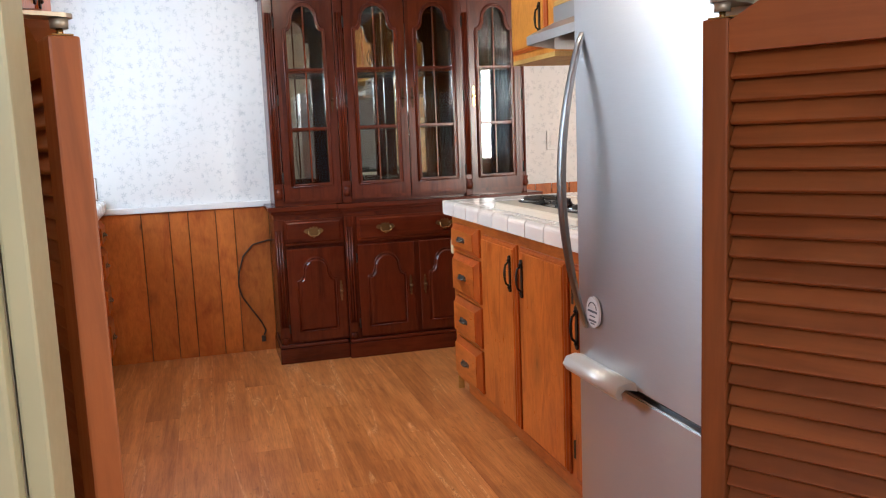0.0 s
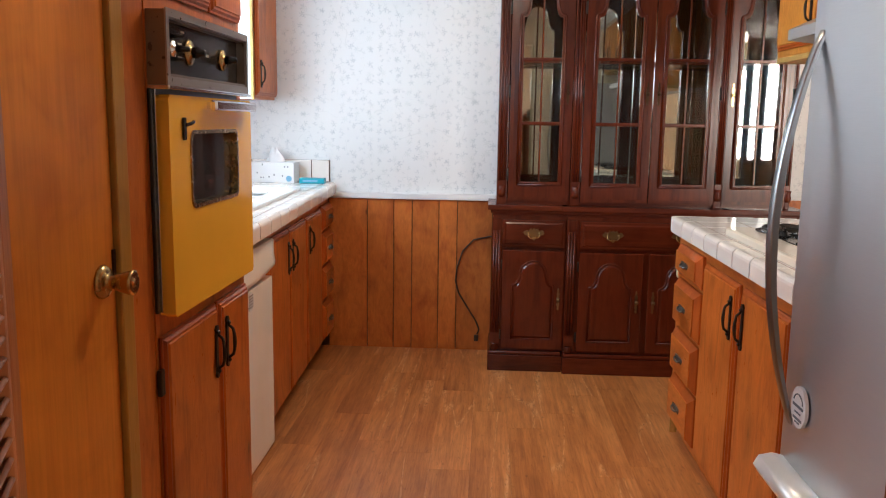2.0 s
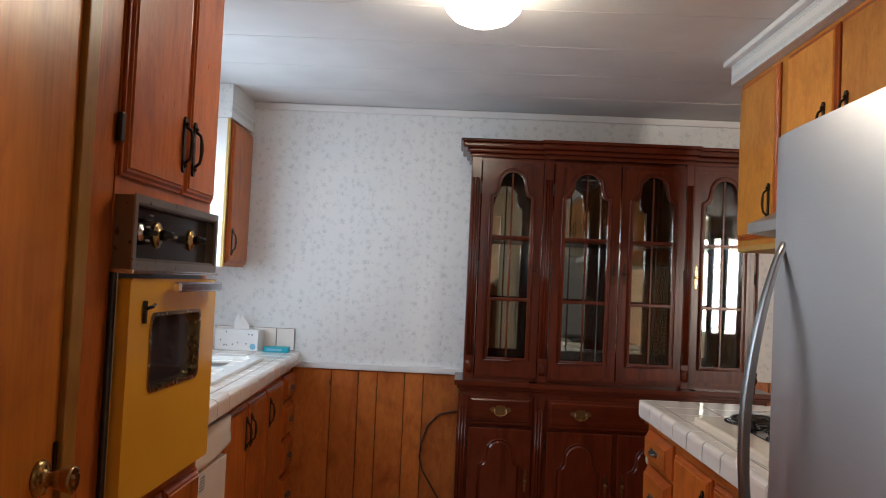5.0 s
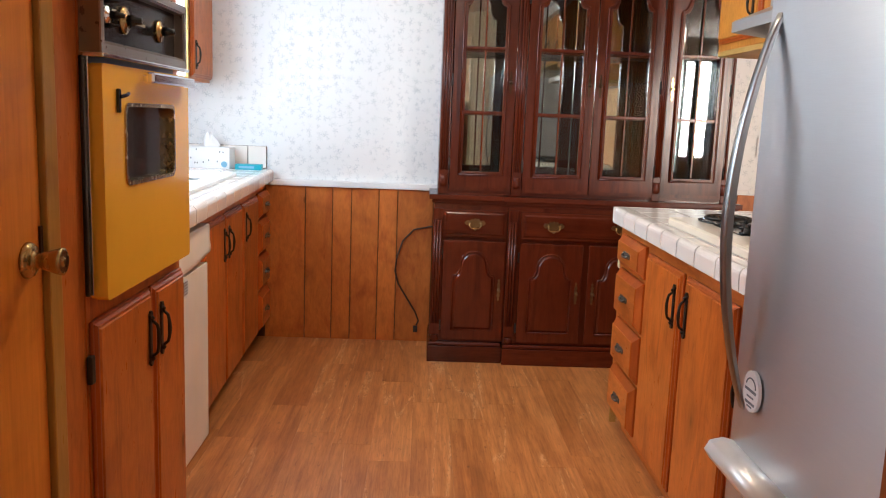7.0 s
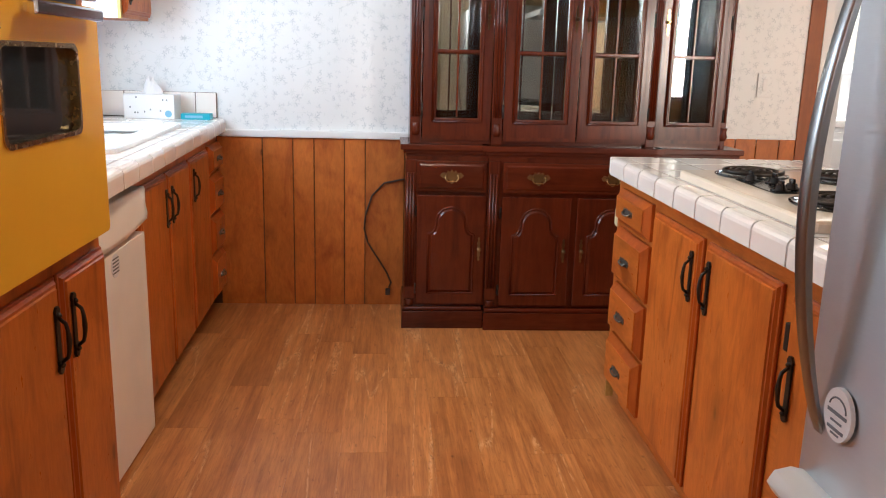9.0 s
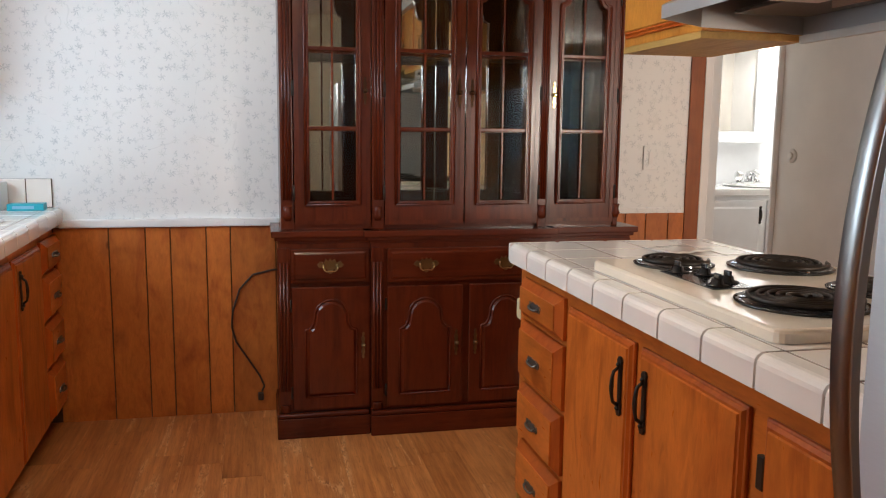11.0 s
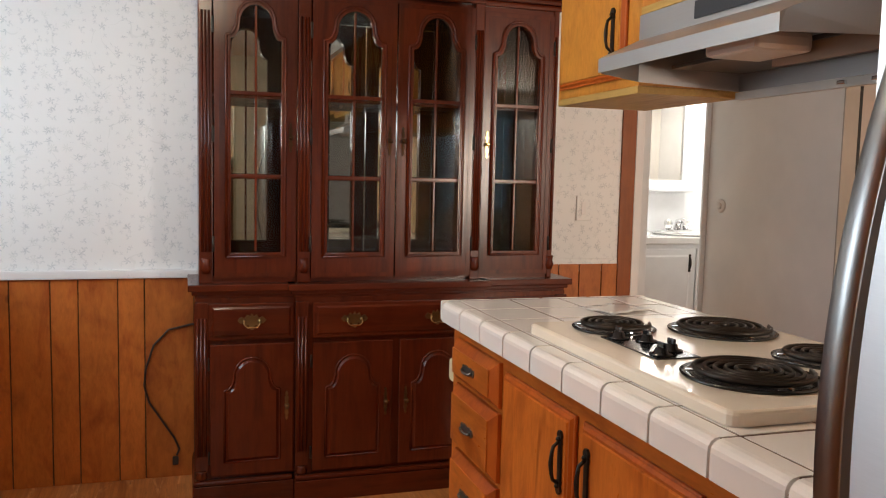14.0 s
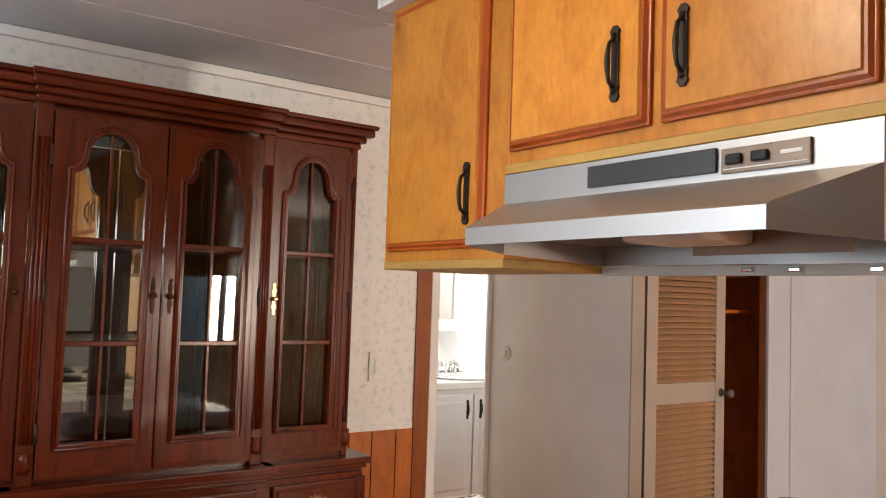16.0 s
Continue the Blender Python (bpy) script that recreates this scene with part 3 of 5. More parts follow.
# black strip set in for the shade of the slit beside the closet door
setting("trim_closet_gap", box((3.7005, 4.730, 0), (3.7195, 4.745, 2.03)), black, "black strip in place of shade at the hinge side of the closet door", "trim")
setting("trim_panel_joint", box((4.943, 4.732, 0), (4.968, 4.739, CEIL - 0.01), 0.002), daylit_wall, "white batten on the panel wall", "trim")

# swing-door opening: pale green casing and jamb
bm = bmesh.new()
box((0.078, 0.965, 0), (0.148, 0.988, 2.06), 0.004, bm)
box((0.150, 0.985, 0), (0.171, 1.075, 2.06), 0.003, bm)
box((1.027, 1.073, 0), (1.048, 1.152, 2.06), 0.003, bm)
for z in [0.25 + 0.21 * i for i in range(8)]:
    lathe([(0.004, 0), (0.004, 0.0015), (0.002, 0.002)], 8, "-Y", (0.120 + 0.01 * math.sin(z * 9), 0.965, z), bm)
setting("door_casing", bm, green_trim, "pale green painted door casing with nail heads", "trim")


walls("wall_entry_panel", [((-0.86, 0.978, 0), (0.076, 0.9885, CEIL - 0.004))], ply, "varnished plywood panel beside the door casing")


def window_unit(name, m, w, h, label, bars=1):
    """A window in an opening of w by h; local x along the wall, front to -y."""
    win = thing(name, m, label, "window", kind="structure")
    part("window_frame", prism(rect(0, 0, w, h), 0.02, 0.08, [rect(0.05, 0.05, w - 0.05, h - 0.05)]), white_trim, win)
    for i in range(bars):
        x = w * (i + 1) / (bars + 1)
        part("mullion", box((x - 0.02, 0.025, 0.05), (x + 0.02, 0.075, h - 0.05), 0.004), white_trim, win)
    for i in range(bars + 1):
        x0, x1 = 0.05 + (w - 0.1) * i / (bars + 1), 0.05 + (w - 0.1) * (i + 1) / (bars + 1)
        pane = part("pane", box((x0 + 0.01, 0.048, 0.05), (x1 - 0.01, 0.052, h - 0.05)), clear, win)
        pane.visible_shadow = False
    part("window_sill", box((-0.03, -0.05, -0.035), (w + 0.03, 0.02, 0), 0.005), white_trim, win)
    return win


window_unit("window_1", pose(-0.87, WY0, WZ0, 0, 0, WEST), WY1 - WY0, WZ1 - WZ0, "white framed window over the kitchen sink")
window_unit("window_2", pose(DX1, -1.2, DZ0, 0, 0, 180), DX1 - DX0, DZ1 - DZ0, "white framed window of the dining room")
# unseen window, added round the entry fill light
window_unit("fill_window", pose(EX1, -1.2, EZ0, 0, 0, 180), EX1 - EX0, EZ1 - EZ0, "white framed window added to the entry for its fill light, unseen", 0)
# ground outside
setting("ground", box((-60, -60, -0.5), (60, 60, -0.45)), plain("pale_ground", (0.25, 0.24, 0.2), 0.9), "pale ground outside the house", "ground")

# ---- cabinet hardware ----
def iron_pull():
    """Black iron bow pull, 12 cm, lying on the plane y = 0."""
    bm = bmesh.new()
    n = 9
    tube([(0, -0.004 - 0.016 * math.sin(math.pi * i / (n - 1)) ** 0.3, -0.042 + 0.084 * i / (n - 1)) for i in range(n)], [0.0034, 0.0036, 0.0038, 0.0044, 0.0050, 0.0044, 0.0038, 0.0036, 0.0034], 8, bm)
    for s in (-1, 1):
        join(bm, prism([(-0.009, s * 0.036), (0.009, s * 0.036), (0.007, s * 0.046), (0.010, s * 0.054), (0.004, s * 0.062), (-0.004, s * 0.062), (-0.010, s * 0.054), (-0.007, s * 0.046)][::s], -0.005, 0.0))
        lathe([(0.006, 0), (0.005, 0.004), (0.002, 0.007)], 10, "-Y", (0, -0.004, s * 0.046), bm)
    box((-0.0075, -0.0035, -0.04), (0.0075, 0.0, 0.04), 0.001, bm)
    return mesh_of("handle", bm)


def bail_pull():
    """Flat cast drawer pull with scalloped ends and a low bail, 8 cm wide."""
    bm = prism([(-0.042, 0), (-0.037, 0.009), (-0.028, 0.006), (-0.018, 0.011), (0, 0.008), (0.018, 0.011), (0.028, 0.006), (0.037, 0.009), (0.042, 0), (0.037, -0.009), (0.028, -0.006), (0.018, -0.010), (0, -0.008), (-0.018, -0.010), (-0.028, -0.006), (-0.037, -0.009)], -0.004, 0)
    tube([(-0.030, -0.004, 0.001), (-0.027, -0.011, -0.003), (-0.012, -0.014, -0.005), (0.012, -0.014, -0.005), (0.027, -0.011, -0.003), (0.030, -0.004, 0.001)], 0.0036, 8, bm)
    return mesh_of("drawer_pull", bm)


def batwing_plate():
    """Pierced-looking brass back plate of a hutch drawer pull."""
    half = [(0, 0.028), (0.007, 0.017), (0.016, 0.025), (0.023, 0.012), (0.036, 0.017), (0.047, 0.004), (0.038, -0.007), (0.027, -0.004), (0.022, -0.019), (0.012, -0.010), (0.006, -0.026)]
    return mesh_of("pull_plate", prism(half + [(0, -0.028)] + [(-x, z) for x, z in half[:0:-1]], -0.003, 0))


def batwing_pull():
    """Swinging brass bail and its two posts."""
    bm = bmesh.new()
    for s in (-1, 1):
        lathe([(0.006, 0), (0.005, 0.006), (0.006, 0.009), (0.002, 0.011)], 10, "-Y", (s * 0.028, -0.003, 0.004), bm)
    tube([(-0.028, -0.010, 0.004), (-0.030, -0.014, -0.010), (-0.018, -0.016, -0.022), (0.0, -0.016, -0.018), (0.018, -0.016, -0.022), (0.030, -0.014, -0.010), (0.028, -0.010, 0.004)], 0.0032, 8, bm)
    return mesh_of("drawer_pull", bm)


def door_drop():
    """Slender brass escutcheon with a knob."""
    half = [(0, 0.058), (0.006, 0.050), (0.003, 0.040), (0.008, 0.030), (0.005, 0.014), (0.009, 0), (0.005, -0.014), (0.008, -0.030), (0.003, -0.040), (0.006, -0.050)]
    bm = prism(half + [(0, -0.058)] + [(-x, z) for x, z in half[:0:-1]], -0.003, 0)
    lathe([(0.004, 0), (0.004, 0.010), (0.009, 0.014), (0.009, 0.018), (0.004, 0.022)], 12, "-Y", (0, -0.002, 0), bm)
    return mesh_of("door_pull", bm)


DULL, DARK = door_drop(), door_drop()
PULL, BAIL, WING, WPLATE, DROP = iron_pull(), bail_pull(), batwing_pull(), batwing_plate(), door_drop()


def lipped(x0, z0, x1, z1, t=0.018):
    """The moulded outer edge of a lipped front, proud of y = 0."""
    bm = box((x0, -t * 0.5, z0), (x1, 0.0, z1), 0.004)
    join(bm, loft(rect(x0 + 0.006, z0 + 0.006, x1 - 0.006, z1 - 0.006), -t * 0.5, rect(x0 + 0.012, z0 + 0.012, x1 - 0.012, z1 - 0.012), -t * 0.85))
    return bm


def field(x0, z0, x1, z1, t=0.018):
    """The raised middle of a lipped front."""
    return loft(rect(x0 + 0.017, z0 + 0.017, x1 - 0.017, z1 - 0.017), -t * 0.8, rect(x0 + 0.020, z0 + 0.020, x1 - 0.020, z1 - 0.020), -t * 1.08)


def pine_door(parent, x0, z0, x1, z1, pull=None, hinge=0, material=None):
    d = part("door", lipped(x0, z0, x1, z1), pine_edge, parent, "red-stained moulded pine edge")
    part("panel", field(x0, z0, x1, z1), material or pine_v, d)
    if pull:
        part("handle", PULL, iron, d, "black iron bow handle", Matrix.Translation((pull[0], -0.020, pull[1])) @ Matrix.Diagonal((1.12, 1.12, 1.12, 1)))
    if hinge:
        hx = x0 - 0.006 if hinge < 0 else x1 + 0.006
        for z in (z0 + 0.10, z1 - 0.10):
            part("hinge", box((hx - 0.010, -0.012, z - 0.03), (hx + 0.010, 0.0, z + 0.03), 0.003), iron, d, "black iron hinge")
    return d


def pine_drawer(parent, x0, z0, x1, z1):
    """A thick drawer front with a broad sloping edge all round."""
    bm = box((x0, -0.012, z0), (x1, 0.0, z1), 0.002)
    join(bm, loft(rect(x0 + 0.001, z0 + 0.001, x1 - 0.001, z1 - 0.001), -0.0115, rect(x0 + 0.024, z0 + 0.024, x1 - 0.024, z1 - 0.024), -0.030))
    d = part("drawer_front", bm, pine_edge, parent, "orange pine front with broad sloping edges")
    part("panel", box((x0 + 0.023, -0.0335, z0 + 0.023), (x1 - 0.023, -0.029, z1 - 0.023), 0.0015), pine_h, d)
    part("drawer_pull", BAIL, pewter, d, "dark pewter pull", Matrix.Translation(((x0 + x1) / 2, -0.0335, (z0 + z1) / 2)) @ Matrix.Diagonal((1.15, 1, 1.15, 1)))
    return d


# ---- kitchen, sink side ----
def oven_cabinet():
    c = thing("oven_cabinet", pose(-0.09, 2.262, 0, 0, 0, WEST), "tall orange pine cabinet holding the wall oven", "cabinet")
    w = 0.645
    bm = box((0, 0, 0.0), (0.02, 0.62, 2.222))
    box((w - 0.02, 0, 0.0), (w, 0.62, 2.222), 0, bm)
    box((0.02, 0.6, 0.0), (w - 0.02, 0.62, 2.222), 0, bm)
    part("body", bm, pine_v, c)
    bm = prism(rect(0.02, 0, w - 0.02, 2.222), 0.0, 0.02, [rect(0.03, 0.86, w - 0.03, 1.49)])
    part("face_frame", bm, pine_v, c)
    pine_door(c, 0.008, 0.06, 0.364, 0.806, (0.328, 0.685), -1)
    pine_door(c, 0.376, 0.06, 0.637, 0.806, (0.414, 0.69))
    pine_door(c, 0.006, 1.545, 0.370, 2.19, (0.338, 1.665), -1)
    pine_door(c, 0.381, 1.545, 0.628, 2.19, (0.413, 1.665))
    return c


def wall_oven():
    o = thing("wall_oven", pose(-0.09, 2.262, 0, 0, 0, WEST), "harvest gold built-in wall oven with dark control panel", "oven")
    part("body", box((0.035, 0.0, 0.868), (0.610, 0.5, 1.482)), dark_plastic, o)
    part("side_trim", box((-0.004, -0.010, 0.862), (0.022, -0.0005, 1.345), 0.003), black, o, "black strip beside the oven door")
    part("trim_line", box((0.008, -0.014, 0.862), (0.013, -0.0105, 1.345), 0.001), chrome, o)
    # control panel: a dull chrome frame round a recessed dark glass face
    x0, x1, z0, z1 = 0.004, 0.573, 1.352, 1.506
    p = part("control_panel", prism(rect(x0, z0, x1, z1), -0.042, -0.0005, [rect(x0 + 0.016, z0 + 0.024, x1 - 0.016, z1 - 0.018)]), bronze_face, o, "dull bronze frame of the control panel")
    part("timer_face", box((x0 + 0.012, -0.020, z0 + 0.02), (x1 - 0.012, -0.010, z1 - 0.014), 0.001), black, p, "dark glass control face")
    part("trim", prism(rect(x0 - 0.004, z0 - 0.003, x1 + 0.004, z1 + 0.003), -0.046, -0.0422, [rect(x0 + 0.012, z0 + 0.018, x1 - 0.012, z1 - 0.014)]), bronze_chrome, p)
    part("print_bar", box((0.272, -0.0215, 1.431), (0.330, -0.0203, 1.437)), hinge_metal, p)
    for x, z in ((0.128, 1.415), (0.128, 1.445), (0.145, 1.472)):
        part("print_bar", box((x, -0.0215, z), (x + 0.022, -0.0203, z + 0.004)), hinge_metal, p)
    for x, z, r, mt in ((0.058, 1.456, 0.012, black), (0.058, 1.408, 0.012, black), (0.092, 1.432, 0.020, chrome), (0.192, 1.432, 0.030, brass), (0.428, 1.432, 0.027, brass)):
        k = part("knob", lathe([(r, 0), (r, 0.004), (r * 0.86, 0.007), (r * 0.45, 0.008), (r * 0.40, 0.012)], 20, "-Y", (x, -0.0205, z)), mt, p, "brass dial ring" if mt is brass else "")
        part("knob_grip", lathe([(r * 0.42, 0.0), (r * 0.42, 0.016), (r * 0.30, 0.019), (r * 0.28, 0.030), (r * 0.1, 0.031)], 14, "-Y", (x, -0.030, z)), black, k)
    part("lower_trim", box((x0 - 0.006, -0.050, 1.343), (x1 + 0.020, -0.006, 1.3515), 0.003), chrome, o)
    hole = rounded(0.147, 1.082, 0.490, 1.252, 0.022)
    d = part("oven_door", prism(rounded(0.024, 0.848, 0.624, 1.333, 0.012), -0.036, -0.012, [hole]), gold_enamel, o, "harvest gold enamel door")
    part("door_side", prism(rounded(0.026, 0.850, 0.622, 1.331, 0.012), -0.0118, -0.0008, [rect(0.138, 1.072, 0.500, 1.262)]), gold_enamel, d)
    part("window", box((0.140, -0.020, 1.074), (0.498, -0.014, 1.260)), oven_glass, d, "dark oven glass")
    part("window_trim", prism(shrink(hole, -0.005), -0.039, -0.019, [shrink(hole, 0.004)]), brass, d, "brass window rim")
    h = box((0.236, -0.070, 1.302), (0.570, -0.052, 1.327), 0.005)
    for x in (0.27, 0.54):
        box((x - 0.012, -0.054, 1.306), (x + 0.012, -0.035, 1.322), 0.003, h)
    part("door_handle", h, chrome, d, "chrome bar handle")
    latch = box((0.096, -0.044, 1.235), (0.106, -0.036, 1.285), 0.002)
    tube([(0.101, -0.044, 1.268), (0.113, -0.052, 1.272), (0.126, -0.052, 1.276)], 0.004, 8, latch)
    part("door_latch", latch, black, d)
    return o


def rounded(x0, z0, x1, z1, r, n=4):
    pts = []
    for cx, cz, a0 in ((x1 - r, z0 + r, -90), (x1 - r, z1 - r, 0), (x0 + r, z1 - r, 90), (x0 + r, z0 + r, 180)):
        for i in range(n + 1):
            a = radians(a0 + 90 * i / n)
            pts.append((cx + r * math.cos(a), cz + r * math.sin(a)))
    return pts


oven_cabinet()
wall_oven()

# flush door with brass knob, and the boards between it and the oven cabinet
d1 = thing("door_1", pose(-0.10, 1.365, 0, 0, 0, WEST), "flush varnished plywood door with a brass knob, closed", "door", kind="structure")
part("door_leaf", box((0.0, 0.0, 0.01), (0.735, 0.04, 2.045), 0.002), ply, d1)
bm = lathe([(0.033, 0), (0.033, 0.003), (0.029, 0.009), (0.019, 0.012), (0.014, 0.014), (0.013, 0.024), (0.016, 0.030), (0.019, 0.040), (0.0235, 0.056), (0.0245, 0.062), (0.020, 0.064), (0.012, 0.061), (0.006, 0.064), (0.003, 0.0645)], 28, "-Y", (0.680, 0.0, 0.975))
part("door_knob", bm, brass, d1, "aged brass door knob")
part("latch_plate", box((0.724, -0.004, 0.965), (0.7345, 0.0, 1.030), 0.001), dark_brass, d1)
setting("trim_door_stop", box((-0.105, 2.103, 0), (-0.088, 2.155, 2.21), 0.004), wood("yellowed_trim", "Z", (0.48, 0.25, 0.05), (0.40, 0.18, 0.03), (0.2, 0.08, 0.02), rough=0.3, knots=0.0), "yellowed varnished door stop", "trim")
setting("trim_filler_strip", box((-0.19, 2.909, 0), (-0.165, 2.986, 0.873), 0.002), pine_v, "orange pine filler strip beside the dishwasher", "trim")
setting("trim_filler_board", box((-0.11, 2.157, 0), (-0.092, 2.260, 2.222), 0.002), pine_v, "orange pine filler board beside the oven cabinet", "trim")


SKEW = 91.75      # the sink run stands slightly out of square
TOP_SKEW = 92.7   # and its worktop a little more


def sink_base():
    c = thing("sink_base_cabinet", pose(-0.224, 3.602, 0, 0, 0, SKEW), "orange pine base cabinet under the sink", "cabinet", "base cabinets")
    part("body", box((0, 0.0, 0.10), (0.775, 0.58, 0.877)), pine_v, c)
    part("toe_kick", box((0, 0.05, 0.0), (0.775, 0.07, 0.10)), joint_dark, c)
    pine_door(c, 0.012, 0.09, 0.392, 0.822, (0.352, 0.70))
    pine_door(c, 0.402, 0.09, 0.765, 0.822, (0.442, 0.70))
    return c


def corner_base():
    c = thing("drawer_base_cabinet", pose(-0.2477, 4.378, 0, 0, 0, SKEW), "orange pine base cabinet with narrow door and drawers", "cabinet", "base cabinets")
    part("body", box((0, 0.0, 0.10), (0.720, 0.58, 0.877)), pine_v, c)
    part("toe_kick", box((0, 0.05, 0.0), (0.720, 0.07, 0.10)), joint_dark, c)
    pine_door(c, 0.01, 0.09, 0.415, 0.822, (0.06, 0.71))
    for z0, z1 in ((0.70, 0.83), (0.51, 0.685), (0.32, 0.495), (0.10, 0.305)):
        pine_drawer(c, 0.435, z0, 0.712, z1)
    return c


sink_base()
corner_base()


def dishwasher():
    d = thing("dishwasher", pose(-0.19, 2.990, 0, 0, 0, WEST), "off-white built-in dishwasher under the tiled counter", "dishwasher")
    part("body", box((0.0, 0.045, 0.06), (0.605, 0.60, 0.868)), dish_white, d)
    # panel with a belly that curls under to a finger grip
    n, bm, rows = 16, bmesh.new(), []
    for i in range(n + 1):
        u = i / n
        sag = 0.022 * math.sin(math.pi * u)
        prof = ((0.04, 0.838), (-0.004, 0.838), (-0.008, 0.832), (-0.008, 0.785), (-0.013, 0.752 - sag), (-0.010, 0.735 - sag), (-0.002, 0.728 - sag), (0.04, 0.728 - sag))
        rows.append([bm.verts.new((0.605 * u, y, z)) for y, z in prof])
    for a, b in zip(rows, rows[1:]):
        for k in range(8):
            bm.faces.new((a[k - 1], a[k], b[k], b[k - 1])).smooth = k not in (0, 1)
    bm.faces.new(rows[0])
    bm.faces.new(rows[-1][::-1])
    bmesh.ops.recalc_face_normals(bm, faces=bm.faces[:])
    part("control_panel", bm, dish_white, d)
    dr = part("door", box((0.0, 0.0, 0.03), (0.605, 0.04, 0.695), 0.004), dish_white, d)
    b = part("badge", prism([(0.315 + 0.034 * math.cos(a * 0.2618), 0.655 + 0.034 * math.sin(a * 0.2618)) for a in range(24)], -0.002, 0.0), paper_white, dr, "round printed badge")
    for i in range(5):
        part("print_bar", box((0.290, -0.003, 0.634 + i * 0.010), (0.340, -0.0018, 0.638 + i * 0.010)), pewter, b)
    part("toe_panel", box((0.005, 0.02, 0.0), (0.585, 0.04, 0.028)), dish_white, d)
    return d


dishwasher()


# ---- tiled counters ----
P = 0.1685


def edge_tile_mesh(name, length, drop, lip=0.052):
    """A rounded cap tile for the front edge; front to -y, length along x."""
    r = 0.020
    prof = [(0.0, -drop), (0.0, -r)] + [(r - r * math.cos(a * math.pi / 8), -r + r * math.sin(a * math.pi / 8)) for a in range(1, 5)] + [(lip, 0.0), (lip, -0.012), (0.012, -0.014), (0.012, -drop)]
    bm = bmesh.new()
    a = [bm.verts.new((0.0034, y, z)) for y, z in prof]
    b = [bm.verts.new((length - 0.0034, y, z)) for y, z in prof]
    for i in range(len(prof)):
        bm.faces.new((a[i - 1], a[i], b[i], b[i - 1]))
    bm.faces.new(a)
    bm.faces.new(b[::-1])
    bmesh.ops.recalc_face_normals(bm, faces=bm.faces[:])
    m = mesh_of(name, bm)
    m.materials.append(tile_mat)
    return m


def flat_tile_mesh(name, w, d):
    m = mesh_of(name, box((0.0041, 0.0041, -0.010), (w - 0.0041, d - 0.0041, 0.0), 0.0009))
    m.materials.append(tile_mat)
    return m


EDGE = edge_tile_mesh("edge_tile", P, 0.062)
FLAT = flat_tile_mesh("tile", P, P)


def counter(name, m, length, depth, top, label, skip, both=False, start=0.0, hole=None):
    """A tiled worktop; local x along the front, y into the depth. skip(x, y) leaves tiles out."""
    c = thing(name, m, label, "worktop")
    bm = bmesh.new()
    for y0, z0, z1 in ((0.005, top - 0.061, top - 0.022), (0.022, top - 0.03, top - 0.0014)):
        y1 = depth - (y0 if both else 0)
        if hole:
            hx0, hy0, hx1, hy1 = hole
            for a0, b0, a1, b1 in ((0.0, y0, hx0, y1), (hx1, y0, length, y1), (hx0, y0, hx1, hy0), (hx0, hy1, hx1, y1)):
                box((a0, b0, z0), (a1, b1, z1), 0, bm)
        else:
            box((0.0, y0, z0), (length, y1, z1), 0, bm)
    part("bed", bm, grout, c, "brown grouted bed")
    n = int(math.ceil((length - start) / P))
    xs = [start + i * P for i in range(n)]
    if start > 0.03:
        xs = [start - P] + xs
    for x in xs:
        w = min(P, length - x)
        x_ = max(x, 0.0)
        w = w - (x_ - x)
        if w < 0.02:
            continue
        whole = abs(w - P) < 1e-6
        part("edge_tile", EDGE if whole else edge_tile_mesh("edge_tile", w, 0.062), tile_mat, c, "", Matrix.Translation((x_, 0, top)))
        if both:
            part("edge_tile", EDGE if whole else edge_tile_mesh("edge_tile", w, 0.062), tile_mat, c, "", Matrix.Translation((x_ + w, depth, top)) @ pose(0, 0, 0, 0, 0, 180))
        y, far = 0.054, depth - (0.054 if both else 0.0)
        while y < far - 0.015:
            d = min(P, far - y)
            if not skip(x_ + w / 2, y + d / 2):
                part("tile", FLAT if whole and abs(d - P) < 1e-6 else flat_tile_mesh("tile", w, d), tile_mat, c, "", Matrix.Translation((x_, y, top)))
            y += P
    return c


# sink counter along the window wall
LEFT_TOP = 0.94
SX0, SX1, SY0, SY1 = 0.62, 1.66, 0.10, 0.56      # sink, in the counter's own frame
sink_top = counter("sink_counter", pose(-0.1225, 2.928, 0, 0, 0, TOP_SKEW), 2.180, 0.64, LEFT_TOP, "white tiled worktop with brown grout along the window wall",
                   lambda x, y: SX0 + 0.085 < x < SX1 - 0.085 and SY0 + 0.085 < y < SY1 - 0.085, hole=(SX0 + 0.03, SY0 + 0.03, SX1 - 0.03, SY1 - 0.03))
spl = thing("tile_backsplash", pose(-0.869, BACK - 0.001, 0), "row of white tiles behind the sink counter", "backsplash", kind="structure")
x = 0.0
while x < 0.605:
    w = min(P, 0.606 - x)
    part("tile", box((x + 0.002, -0.012, LEFT_TOP + 0.002), (x + w - 0.002, -0.001, LEFT_TOP + 0.120), 0.003), tile_mat, spl)
    x += P
part("grout_bed", box((0, -0.006, LEFT_TOP), (0.606, -0.0005, LEFT_TOP + 0.121)), grout, spl)

sink = thing("kitchen_sink", pose(-0.1225, 2.928, LEFT_TOP, 0, 0, TOP_SKEW), "white enamel drop-in double sink in the tiled counter", "sink")
b0, b1 = rounded(SX0 + 0.05, SY0 + 0.05, 1.10, SY1 - 0.10, 0.05), rounded(1.14, SY0 + 0.05, SX1 - 0.05, SY1 - 0.10, 0.05)
bm = prism(rounded(SX0, SY0, SX1, SY1, 0.04), 0.0, 0.014, [b0, b1])
